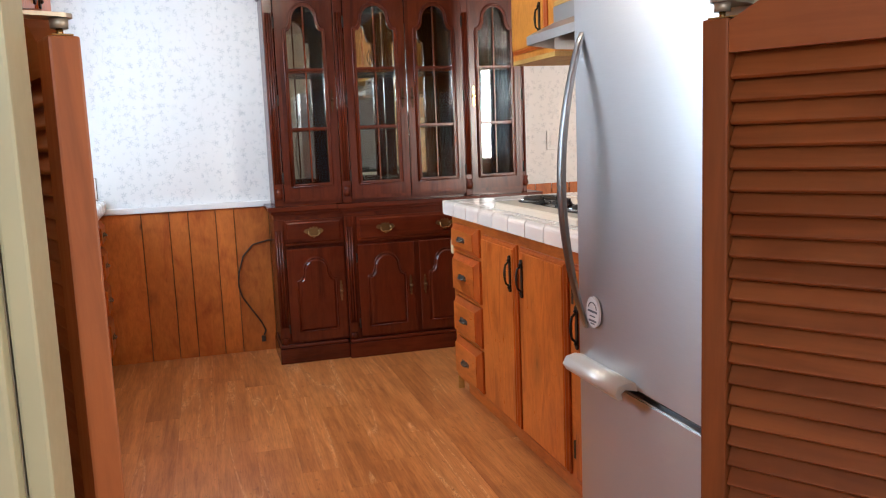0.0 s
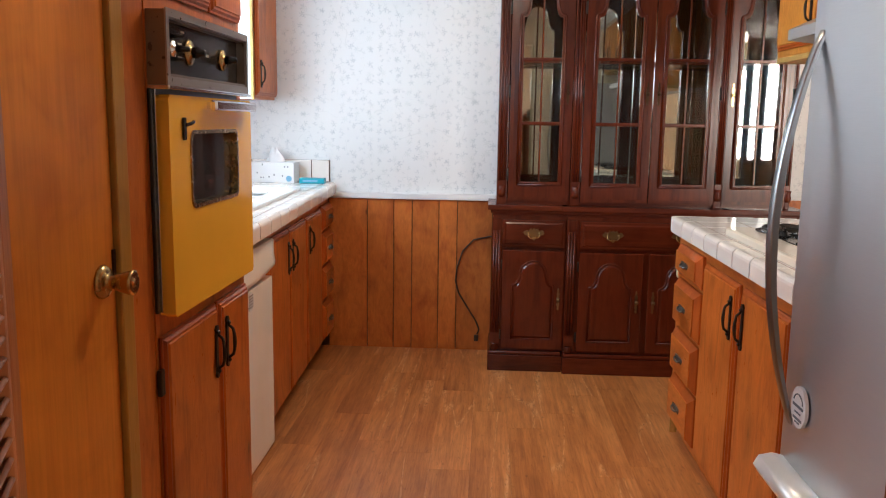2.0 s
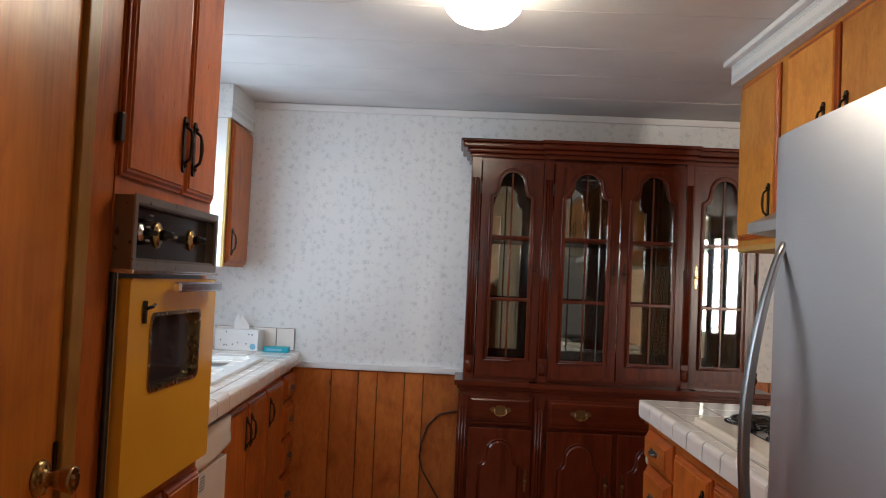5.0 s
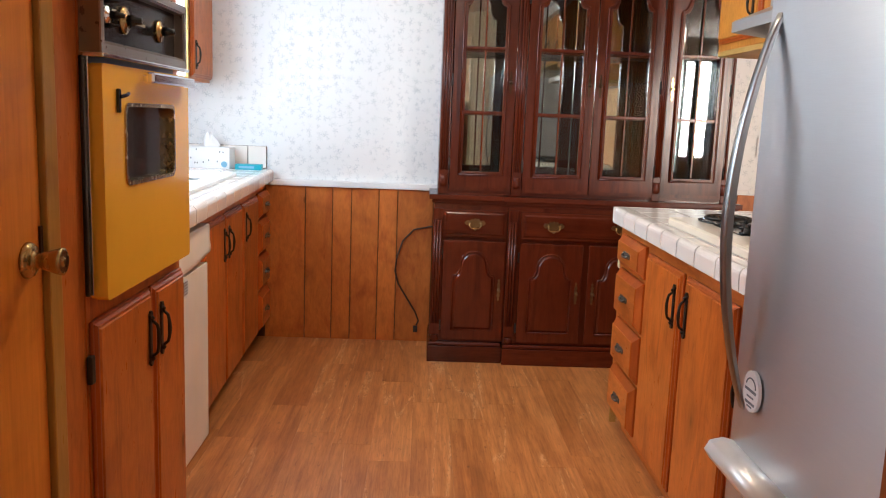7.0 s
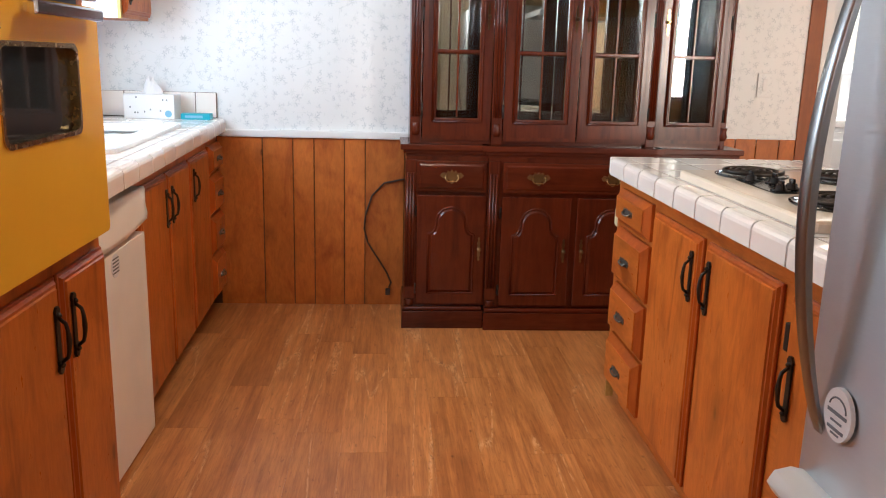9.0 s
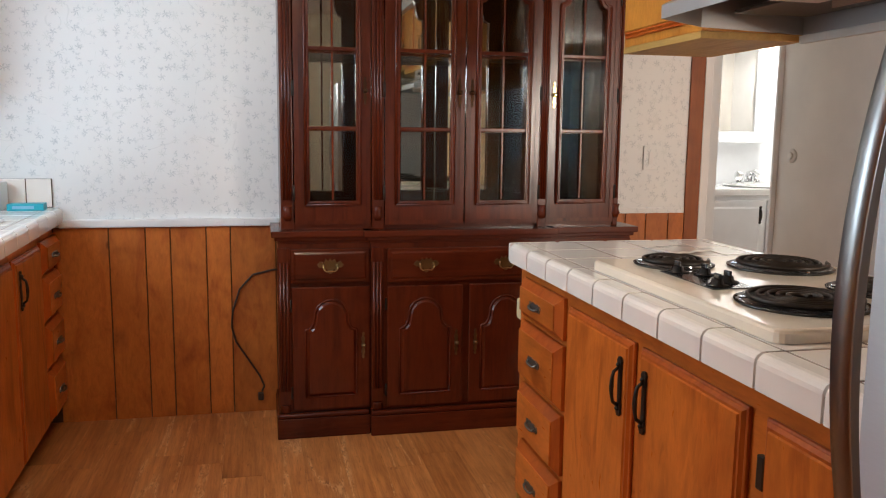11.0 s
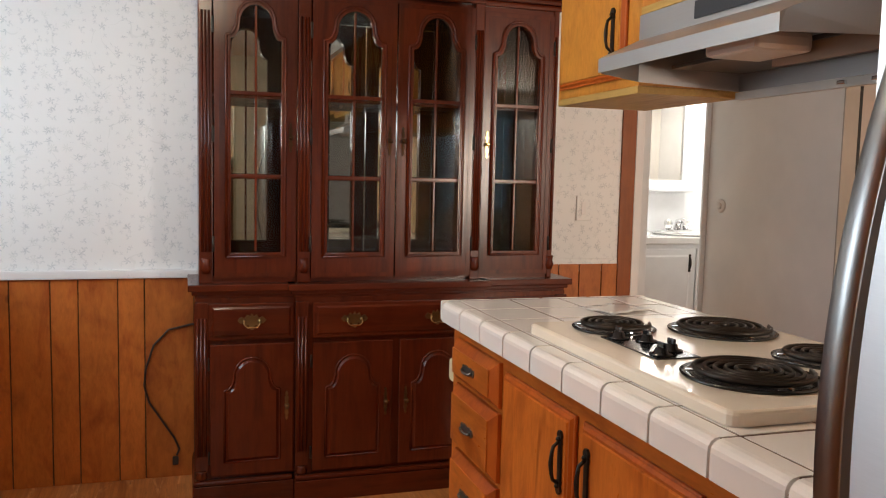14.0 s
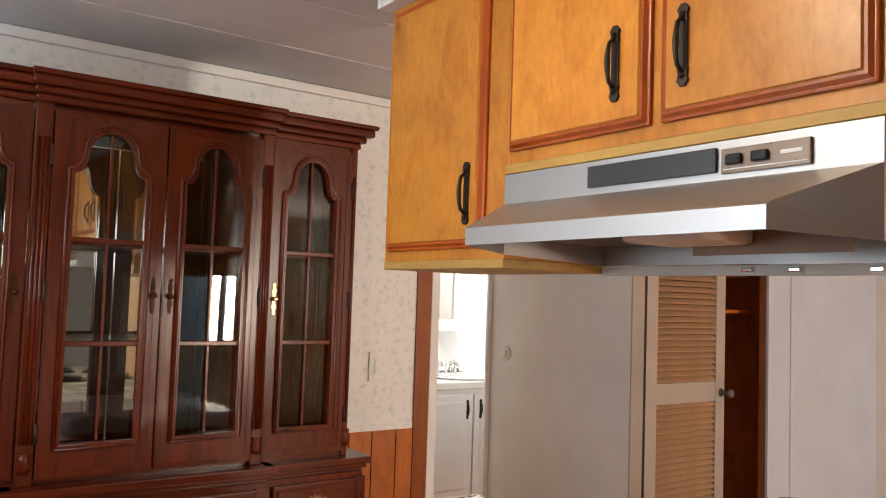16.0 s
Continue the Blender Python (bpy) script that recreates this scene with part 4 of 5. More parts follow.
bmesh.ops.transform(bm, matrix=Matrix.Rotation(radians(90), 4, "X") @ Matrix.Diagonal((1, 1, 1, 1)), verts=bm.verts)
for v in bm.verts:
    v.co = Vector((v.co.x, -v.co.y, v.co.z))
bmesh.ops.recalc_face_normals(bm, faces=bm.faces[:])
part("rim", bm, porcelain, sink)
for x0, x1 in ((SX0 + 0.05, 1.10), (1.14, SX1 - 0.05)):
    bm = box((x0 - 0.004, SY0 + 0.046, -0.058), (x1 + 0.004, SY1 - 0.096, 0.008))
    top = [f for f in bm.faces if f.normal.z > 0.9]
    bmesh.ops.delete(bm, geom=top, context="FACES")
    part("basin", bm, porcelain, sink)
bm = tube([(1.12, 0.50, 0.012), (1.12, 0.50, 0.14), (1.12, 0.47, 0.17), (1.12, 0.36, 0.17), (1.12, 0.33, 0.15)], 0.011, 10)
lathe([(0.028, 0), (0.026, 0.02), (0.014, 0.03)], 16, "Z", (1.12, 0.50, 0.012), bm)
part("tap", bm, chrome, sink, "chrome swivel tap")

# tissue box and sponge pack on the counter
tb = thing("tissue_box", pose(-0.43, 4.965, LEFT_TOP, 0, 0, -2), "white tissue box with small dark marks, tissue pulled out", "tissue box")
part("carton", box((-0.235, 0.0, 0.0005), (0.0, 0.115, 0.112), 0.003), paper_white, tb)
rs = random.Random(4)
for i in range(9):
    x, z = -0.22 + 0.2 * rs.random(), 0.015 + 0.085 * rs.random()
    part("printed_mark", box((x, -0.0012, z), (x + 0.006, 0.0, z + 0.008)), ink_grey, tb)
part("printed_seal", prism([(-0.028 + 0.016 * math.cos(a * 0.3927), 0.024 + 0.016 * math.sin(a * 0.3927)) for a in range(16)], -0.0012, 0.0), blue_ink, tb)
bm = bmesh.new()
ring = []
for j in range(5):
    row = []
    for i in range(15):
        a = 2 * math.pi * i / 14
        r = (0.052 - 0.006 * j) * (1 + 0.35 * math.sin(3 * a + j)) * (1.0 - 0.1 * j)
        row.append(bm.verts.new((-0.12 + r * math.cos(a), 0.057 + 0.4 * r * math.sin(a), 0.108 + 0.018 * j + 0.010 * math.sin(5 * a) * j / 2)))
    ring.append(row)
for a, b in zip(ring, ring[1:]):
    for i in range(14):
        bm.faces.new((a[i], a[i + 1], b[i + 1], b[i])).smooth = True
part("tissue", bm, paper_white, tb, "crumpled white tissue")
sp = thing("soap_pack", pose(-0.40, 4.955, LEFT_TOP, 0, 0, 3), "flat teal cardboard pack beside the tissue box", "pack")
part("carton", box((0, 0, 0.0005), (0.135, 0.075, 0.028), 0.002), teal, sp)
part("printed_band", box((0.02, -0.0012, 0.008), (0.10, 0.0, 0.020)), blue_ink, sp)


def corner_wall_cabinet():
    c = thing("corner_wall_cabinet", pose(-0.565, 4.69, 0, 0, 0, WEST), "pine wall cabinet with white side beside the window", "cabinet")
    part("body", box((0.012, 0.004, 1.385), (0.422, 0.30, 2.133)), pine_v, c)
    part("side_panel", box((0.0, 0.012, 1.382), (0.0115, 0.302, 2.133), 0.001), porcelain, c, "white laminate side")
    part("edge_strip", box((-0.001, -0.002, 1.38), (0.02, 0.0115, 2.133), 0.001), pine_y, c, "raw yellow edge strip")
    pine_door(c, 0.03, 1.40, 0.415, 2.12, (0.075, 1.51))
    return c


corner_wall_cabinet()

# panelling of the back wall, board by board
GROOVES = [-0.27, -0.049, 0.100, 0.203, 0.353, 0.456, 0.652, 0.71, 0.86, 1.06, 1.30, 1.50, 1.75, 1.95, 2.215, 2.33, 2.44, 2.56, 2.646]
wains = thing("wainscot", pose(0, BACK - 0.001, 0), "orange-brown knotty wood panelling with dark grooves", "panelling", kind="structure")
part("backing", box((-0.86, -0.003, 0.0), (2.646, 0.0, 0.853)), joint_dark, wains)
for x0, x1 in zip(GROOVES, GROOVES[1:]):
    z1 = 0.852 if x0 < 0.68 else 0.889
    part("board", box((x0 + 0.0022, -0.011, 0.0), (x1 - 0.0022, -0.0032, z1), 0.0025), panel_wood, wains)


# ---- island ----
def island_base():
    c = thing("island_base_cabinet", pose(1.40, 3.87, 0, 0, 0, EAST), "orange knotty pine island cabinet with drawers and doors", "cabinet")
    L = 1.70
    part("body", box((0.0, 0.02, 0.09), (L, 0.62, 0.858)), pine_v, c)
    part("face_frame", box((0.0, 0.0, 0.09), (L, 0.0195, 0.858)), pine_h, c)
    part("plinth", box((0.01, 0.05, 0.0), (L, 0.60, 0.0895)), pine_h, c, "scuffed pine plinth")
    part("raw_edge", box((-0.006, 0.002, 0.02), (-0.0005, 0.030, 0.858), 0.001), pine_y, c, "raw yellow plywood edge")
    for z0, z1 in ((0.705, 0.825), (0.505, 0.690), (0.315, 0.490), (0.115, 0.300)):
        pine_drawer(c, 0.06, z0, 0.405, z1)
    pine_door(c, 0.44, 0.105, 0.835, 0.812, (0.795, 0.70))
    pine_door(c, 0.87, 0.105, 1.275, 0.812, (0.915, 0.70))
    pine_door(c, 1.325, 0.105, 1.69, 0.812, (1.37, 0.62), -1)
    return c


island_base()
bk = thing("cutting_board", pose(1.405, 3.878, 0.70), "end of a cream pull-out cutting board in the island", "cutting board")
part("board", box((0, -0.012, -0.035), (0.06, 0.062, 0.035), 0.012), plain("cream_board", (0.70, 0.60, 0.36), 0.5), bk)

TOP = 0.92
CX0, CX1, CY0, CY1 = 1.430, 2.0, 2.585, 3.385
counter("island_counter", pose(1.368, 3.912, 0, 0, 0, EAST), 1.75, 0.715, TOP, "white tiled island worktop with brown grout lines",
        lambda x, y: CX0 + 0.085 < 1.368 + y < CX1 - 0.085 and CY0 + 0.085 < 3.912 - x < CY1 - 0.085, both=True, start=0.180)
# tiles closing the end of the worktop
ends = thing("island_counter_end", pose(1.368, 3.912, 0), "white edge tiles at the end of the island", "worktop edge", kind="structure")
x = 0.0
while x < 0.71:
    w = min(P, 0.715 - x)
    part("edge_tile", box((x + 0.002, 0.0005, TOP - 0.062), (x + w - 0.002, 0.014, TOP - 0.0005), 0.006), tile_mat, ends)
    x += P


def cooktop():
    c = thing("cooktop", pose(0, 0, TOP), "almond enamel electric cooktop with four coil burners", "cooktop")
    bm = prism(rounded(CX0, CY0, CX1, CY1, 0.02), 0, 1)
    bmesh.ops.delete(bm, geom=bm.verts[:], context="VERTS")
    lo, mid, hi = [rounded(CX0 + k, CY0 + k, CX1 - k, CY1 - k, 0.025 - k) for k in (0.0, 0.0025, 0.008)]
    rings = [[bm.verts.new((x, y, z)) for x, y in loop] for loop, z in ((lo, 0.001), (lo, 0.019), (mid, 0.0235), (hi, 0.026))]
    for a, b in zip(rings, rings[1:]):
        for i in range(len(a)):
            bm.faces.new((a[i - 1], a[i], b[i], b[i - 1]))
    bm.faces.new(rings[-1])
    bmesh.ops.recalc_face_normals(bm, faces=bm.faces[:])
    part("top", bm, almond, c)
    for x, y, r in ((1.60, 3.262, 0.098), (1.845, 3.180, 0.125), (1.612, 2.775, 0.125), (1.86, 2.865, 0.100)):
        b = part("burner", lathe([(r, 0.0262), (r + 0.002, 0.031), (r - 0.012, 0.031), (r - 0.02, 0.027), (0.01, 0.0265)], 36, "Z", (x, y, 0)), black, c, "black drip pan and coil")
        turns = 4 if r < 0.11 else 5
        pts = []
        for i in range(turns * 22):
            a = 2 * math.pi * i / 22
            rr = 0.018 + (r - 0.030) * i / (turns * 22)
            pts.append((x + rr * math.cos(a), y + rr * math.sin(a), 0.040))
        part("coil", tube(pts, 0.0058, 6, flat=0.7), iron, b)
        cross = bmesh.new()
        for k in range(3):
            a = 2 * math.pi * k / 3 + 0.5
            tube([(x, y, 0.033), (x + (r - 0.01) * math.cos(a), y + (r - 0.01) * math.sin(a), 0.033)], 0.003, 6, cross)
        part("support", cross, chrome, b)
    p = part("knob_plate", box((1.515, 2.935, 0.0262), (1.618, 3.170, 0.029), 0.001), black, c)
    for x, y in ((1.545, 3.142), (1.590, 3.098), (1.588, 2.998), (1.545, 2.968)):
        k = part("knob", lathe([(0.024, 0.029), (0.024, 0.032), (0.015, 0.034), (0.012, 0.044), (0.005, 0.045)], 18, "Z", (x, y, 0)), black, p)
        part("knob_grip", box((x - 0.004, y - 0.012, 0.043), (x + 0.004, y + 0.012, 0.056), 0.003), black, k)
    return c


cooktop()
pp = thing("paper_sheet", pose(1.83, 3.66, TOP, 0, 0, 20), "thin clear plastic sheet lying on the island tiles", "sheet")
bm = bmesh.new()
gr = [[bm.verts.new((-0.09 + 0.03 * i, -0.07 + 0.028 * j, 0.003 + 0.004 * math.sin(i * 1.7 + j) ** 2)) for i in range(7)] for j in range(6)]
for a, b in zip(gr, gr[1:]):
    for i in range(6):
        bm.faces.new((a[i], a[i + 1], b[i + 1], b[i])).smooth = True
ext = bmesh.ops.extrude_face_region(bm, geom=bm.faces[:])
bmesh.ops.translate(bm, verts=[v for v in ext["geom"] if isinstance(v, bmesh.types.BMVert)], vec=(0, 0, 0.0008))
part("sheet", bm, plain("glossy_film", (0.74, 0.72, 0.68), 0.06, relief=0), pp)


# ---- hanging cabinets and hood ----
def upper_unit(name, x_far, width, z0, doors, label):
    c = thing(name, pose(1.742, x_far, 0, 0, 0, EAST), label, "cabinet", "hanging cabinets")
    part("body", box((0.0, 0.0, z0 + 0.02), (width, 0.31, 2.205)), pine_light, c)
    part("bottom_strip", box((0.0, -0.002, z0), (width, 0.31, z0 + 0.0195), 0.002), pine_y, c, "raw yellow pine bottom edge")
    for x0, x1, px in doors:
        pine_door(c, x0, z0 + 0.045, x1, 2.19, (px, z0 + 0.165), 0, pine_light)
    return c


upper_unit("hanging_cabinet", 3.915, 0.478, 1.527, [(0.02, 0.415, 0.368)], "tall orange pine hanging cabinet over the island")
upper_unit("hanging_cabinet", 3.436, 0.797, 1.725, [(0.015, 0.392, 0.322), (0.415, 0.785, 0.472)], "orange pine hanging cabinet over the range hood")
upper_unit("hanging_cabinet", 2.638, 0.468, 1.725, [(0.02, 0.45, 0.40)], "short orange pine hanging cabinet beside the hood")
upper_unit("hanging_cabinet", 2.168, 1.06, 1.765, [(0.02, 0.52, 0.46), (0.54, 1.04, 0.60)], "orange pine hanging cabinet above the refrigerator")


def range_hood():
    h = thing("range_hood", pose(0, 0, 0), "silver under-cabinet range hood with dark vent grille", "range hood")
    y0, y1 = 2.645, 3.432
    bm = bmesh.new()
    # front shell: upper face, sloping canopy, lip, with tapered ends
    prof = [(1.735, 1.722, 0.0), (1.735, 1.660, 0.0), (1.60, 1.602, 0.062), (1.590, 1.596, 0.064), (1.590, 1.563, 0.064)]
    a = [bm.verts.new((x, y0 + d * 1.25, z)) for x, z, d in prof]
    b = [bm.verts.new((x, y1 - d * 0.92, z)) for x, z, d in prof]
    for i in range(len(prof) - 1):
        bm.faces.new((a[i], a[i + 1], b[i + 1], b[i]))
    back = [bm.verts.new(p) for p in ((2.045, y0, 1.722), (2.045, y1, 1.722), (2.045, y0, 1.545), (2.045, y1, 1.545))]
    low = [bm.verts.new(p) for p in ((1.735, y0, 1.555), (1.735, y1, 1.555))]
    bm.faces.new((a[0], b[0], back[1], back[0]))
    bm.faces.new((back[0], back[1], back[3], back[2]))
    bm.faces.new((a[0], back[0], back[2], low[0], a[1]))
    bm.faces.new((b[0], b[1], low[1], back[3], back[1]))
    bm.faces.new((a[1], low[0], a[4], a[3], a[2]))
    bm.faces.new((b[1], b[2], b[3], b[4], low[1]))
    bmesh.ops.recalc_face_normals(bm, faces=bm.faces[:])
    bmesh.ops.solidify(bm, geom=bm.faces[:], thickness=0.003)
    part("shell", bm, grey_metal, h)
    part("grille", box((1.728, 2.905, 1.672), (1.7345, 3.185, 1.712), 0.002), dark_plastic, h, "dark vent grille")
    p = part("switch_plate", box((1.729, 2.745, 1.668), (1.7345, 2.895, 1.708), 0.002), bronze_face, h)
    for y in (2.870, 2.825):
        part("switch", box((1.722, y - 0.014, 1.681), (1.729, y + 0.014, 1.698), 0.003), black, p)
    part("maker_mark", box((1.7278, 2.757, 1.688), (1.7289, 2.792, 1.694)), white_trim, p)
    part("plate_line", box((1.7278, 2.75, 1.674), (1.7289, 2.89, 1.6755)), white_trim, p)
    part("light_lens", box((1.66, 2.88, 1.560), (1.80, 3.04, 1.60), 0.012), plain("hood_lens", (0.62, 0.52, 0.45), 0.35), h, "frosted lamp lens")
    part("filter", box((1.80, 2.70, 1.585), (2.02, 3.38, 1.595), 0.002), plain("greasy_mesh", (0.10, 0.09, 0.08), 0.5, 0.7, grain=300, relief=0.5), h, "greasy metal filter")
    part("side_panel", box((1.80, 2.72, 1.546), (1.806, 3.0, 1.584)), plain("brown_duct", (0.22, 0.12, 0.06), 0.5), h)
    rail = part("rear_rail", box((2.035, 2.64, 1.522), (2.055, 3.435, 1.543), 0.002), plain("worn_white_strip", (0.58, 0.56, 0.52), 0.45, spread=0.2), h, "worn white strip along the back")
    for y in (2.72, 2.80, 2.95, 3.05):
        part("clip", box((2.026, y - 0.012, 1.528), (2.0345, y + 0.012, 1.537), 0.002), chrome, rail)
    return h


range_hood()

# ---- cherry china hutch ----
def hutch():
    h = thing("china_hutch", pose(0.64, 4.72, 0), "dark cherry china hutch with arched glass doors", "china cabinet")
    W = 1.57
    # base
    for x0, x1, y in ((0.0, 0.384, 0.0), (1.176, W, 0.0), (0.385, 1.175, -0.028)):
        part("plinth", box((x0, y, 0.0), (x1, 0.375, 0.085), 0.003), cherry_h, h)
        part("plinth_moulding", box((x0 + 0.003, y + 0.007, 0.0855), (x1 - 0.003, 0.375, 0.105), 0.008), cherry_h, h)
    for x0, x1, y in ((0.015, 0.3895, 0.035), (0.39, 1.17, 0.012), (1.1705, W - 0.015, 0.035)):
        part("base_body", box((x0, y, 0.105), (x1, 0.375, 0.815)), cherry_v, h)
    # fluted corner posts of the base
    for x, y in ((0.035, 0.030), (0.415, 0.006), (1.150, 0.006), (W - 0.035, 0.030)):
        p = part("post", box((x - 0.026, y - 0.008, 0.14), (x + 0.026, y + 0.02, 0.80), 0.004), cherry_v, h)
        for k in (-1, 0, 1):
            part("flute", tube([(x + k * 0.014, y - 0.009, 0.20), (x + k * 0.014, y - 0.009, 0.74)], 0.0055, 6), cherry_v, p)
        part("turned_foot", lathe([(0.018, 0.1055), (0.024, 0.118), (0.018, 0.130), (0.02, 0.14)], 12, "Z", (x, y, 0)), cherry_v, p)
    doors = ((0.065, 0.385, 0.035, 1), (0.455, 0.780, 0.012, 1), (0.808, 1.130, 0.012, -1), (1.195, 1.515, 0.035, -1))
    for x0, x1, y, s in doors:
        bm = box((x0, -0.018, 0.115), (x1, 0.0, 0.636), 0.005)
        cx, hw = (x0 + x1) / 2, (x1 - x0) / 2 - 0.058
        out = arch(cx, hw, 0.175, 0.45, 0.578)
        join(bm, loft(out, -0.017, shrink(out, 0.012), -0.027))
        join(bm, loft(shrink(out, 0.016), -0.026, shrink(out, 0.030), -0.020))
        tube([(x, -0.018, z) for x, z in shrink(out, -0.004)], 0.005, 8, bm, closed=True)
        d = part("door", bm, cherry_v, h, "", Matrix.Translation((0, y, 0)))
        kx = x1 - 0.028 if s > 0 else x0 + 0.028
        part("door_pull", DULL, worn_brass, d, "worn brass drop", Matrix.Translation((kx, -0.018, 0.385)))
        hx = x0 - 0.004 if s > 0 else x1 + 0.004
        for z in (0.19, 0.56):
            part("hinge", tube([(hx, -0.010, z - 0.025), (hx, -0.010, z + 0.025)], 0.0045, 8), iron, d)
    for x0, x1, y, pulls in ((0.060, 0.385, 0.035, 1), (0.455, 1.130, 0.012, 2), (1.195, 1.515, 0.035, 1)):
        bm = box((x0, -0.016, 0.652), (x1, 0.0, 0.795), 0.005)
        join(bm, loft(rect(x0 + 0.012, 0.664, x1 - 0.012, 0.783), -0.015, rect(x0 + 0.022, 0.674, x1 - 0.022, 0.773), -0.020))
        d = part("drawer_front", bm, cherry_h, h, "", Matrix.Translation((0, y, 0)))
        for k in range(pulls):
            px = (x0 + x1) / 2 if pulls == 1 else x0 + 0.165 + k * (x1 - x0 - 0.33)
            part("pull_plate", WPLATE, worn_brass, d, "dull brass batwing plate", Matrix.Translation((px, -0.020, 0.724)) @ Matrix.Diagonal((1.15, 1, 1.15, 1)))
            part("drawer_pull", WING, brass, d, "brass bail", Matrix.Translation((px, -0.020, 0.724)))
    # waist moulding, stepped forward at the middle
    bm = bmesh.new()
    for z0, z1, o in ((0.812, 0.826, 0.0), (0.826, 0.842, 0.012), (0.842, 0.868, 0.026)):
        box((0.012 - o, 0.045 - o, z0), (0.395, 0.375, z1), 0.004, bm)
        box((1.165, 0.045 - o, z0), (W - 0.012 + o, 0.375, z1), 0.004, bm)
        box((0.385 - o, 0.020 - o, z0), (1.175 + o, 0.375, z1), 0.004, bm)
    part("waist_moulding", bm, cherry_h, h)
    dent = bmesh.new()
    for i in range(52):
        x = 0.02 + i * 0.0295
        y = 0.020 if 0.39 < x < 1.17 else 0.045
        box((x, y - 0.008, 0.826), (x + 0.013, y + 0.004, 0.838), 0, dent)
    tagged(part("dentil_row", dent, cherry_h, h), kind="stuff")
    # upper carcase, open behind the glass
    for x in (0.028, W - 0.085):
        part("side_panel", box((x, 0.085, 0.868), (x + 0.02, 0.385, 2.03)), cherry_v, h)
    part("upper_floor", box((0.0485, 0.085, 0.868), (W - 0.0855, 0.385, 0.895)), cherry_h, h)
    part("upper_top", box((0.0485, 0.085, 1.985), (W - 0.0855, 0.385, 2.03)), cherry_h, h)
    for x in (0.415, 1.150):
        part("divider", box((x - 0.008, 0.10, 0.895), (x + 0.008, 0.365, 1.985)), cherry_v, h)
    part("mirror_back", box((0.048, 0.366, 0.895), (W - 0.085, 0.372, 1.985)), mirror, h, "mirrored back")
    for x0, x1 in ((0.049, 0.406), (0.424, 1.141), (1.159, W - 0.087)):
        for z in (1.277, 1.592):
            part("shelf", box((x0, 0.14, z - 0.006), (x1, 0.364, z + 0.006), 0.002), cherry_h, h)
    # front frame and doors of the upper part
    UX1 = W - 0.065
    for x0, x1, y in ((0.028, 0.080, 0.075), (0.400, 0.450, 0.055), (1.122, 1.162, 0.055), (UX1 - 0.022, UX1 + 0.002, 0.075)):
        p = part("post", box((x0, y, 0.868), (x1, y + 0.03, 2.02), 0.004), cherry_v, h)
        n = 3 if x1 - x0 > 0.03 else 1
        for k in range(n):
            xx = x0 + (x1 - x0) * (k + 1) / (n + 1)
            part("flute", tube([(xx, y - 0.001, 0.99), (xx, y - 0.001, 1.90)], 0.0052, 6), cherry_v, p)
        part("turned_foot", lathe([(0.014, 0.905), (0.022, 0.925), (0.016, 0.945), (0.02, 0.965)], 12, "Z", ((x0 + x1) / 2, y + 0.004, 0)), cherry_v, p)
    for x0, x1, y, s in ((0.084, 0.398, 0.085, 1), (0.453, 0.790, 0.062, 1), (0.796, 1.120, 0.062, -1), (1.165, 1.483, 0.085, -1)):
        cx, hw = (x0 + x1) / 2, (x1 - x0) / 2 - 0.060
        hole = arch(cx, hw, 0.985, 1.80, 1.935)
        d = part("glass_door", prism(rect(x0, 0.885, x1, 1.985), -0.012, 0.012, [hole]), cherry_v, h, "", Matrix.Translation((0, y, 0)))
        bead = prism(shrink(hole, -0.018), -0.016, -0.010, [shrink(hole, -0.009)])
        join(bead, prism(shrink(hole, -0.008), -0.021, -0.010, [shrink(hole, 0.002)]))
        join(bead, prism(rect(x0 + 0.004, 0.889, x1 - 0.004, 1.981), -0.015, -0.010, [rect(x0 + 0.020, 0.905, x1 - 0.020, 1.965)]))
        for k, r in ((0.014, 0.0065), (0.003, 0.0045)):
            tube([(x, -0.017, z) for x, z in shrink(hole, -k)], r, 8, bead, closed=True)
        part("bead_moulding", bead, cherry_v, d)
        for z in (1.283, 1.600):
            part("glazing_bar", box((cx - hw - 0.004, -0.008, z - 0.008), (cx + hw + 0.004, 0.006, z + 0.008), 0.003), cherry_v, d)
        part("glazing_bar", box((cx - 0.0045, -0.004, 0.99), (cx + 0.0045, 0.005, 1.93), 0.0015), cherry_v, d)
        pane = part("pane", prism(shrink(hole, -0.006), 0.007, 0.0085), clear, d, "clear glass pane")
        pane.visible_shadow = False
        kx = x1 - 0.024 if s > 0 else x0 + 0.024
        part("door_pull", DROP if x0 > 1.1 else DARK, brass if x0 > 1.1 else dark_brass, d, "ornate brass escutcheon" if x0 > 1.1 else "dull brass escutcheon", Matrix.Translation((kx, -0.015, 1.435)))
        hx = x0 - 0.003 if s > 0 else x1 + 0.003
        for z in (1.02, 1.44, 1.85):
            part("hinge", tube([(hx, -0.014, z - 0.03), (hx, -0.014, z + 0.03)], 0.0045, 8), iron, d)
    # cornice in three steps, broken forward at the middle
    for z0, z1, o in ((2.005, 2.028, 0.012), (2.028, 2.050, 0.028), (2.050, 2.078, 0.050), (2.078, 2.095, 0.062)):
        part("cornice_step", box((0.028 - o, 0.080 - o, z0), (0.41, 0.39, z1), 0.009), cherry_h, h)
        part("cornice_step", box((1.155, 0.080 - o, z0), (UX1 + o, 0.39, z1), 0.009), cherry_h, h)
        part("cornice_step", box((0.40 - o * 0.4, 0.055 - o, z0), (1.16 + o * 0.4, 0.39, z1 + 0.001), 0.009), cherry_h, h)
    return h


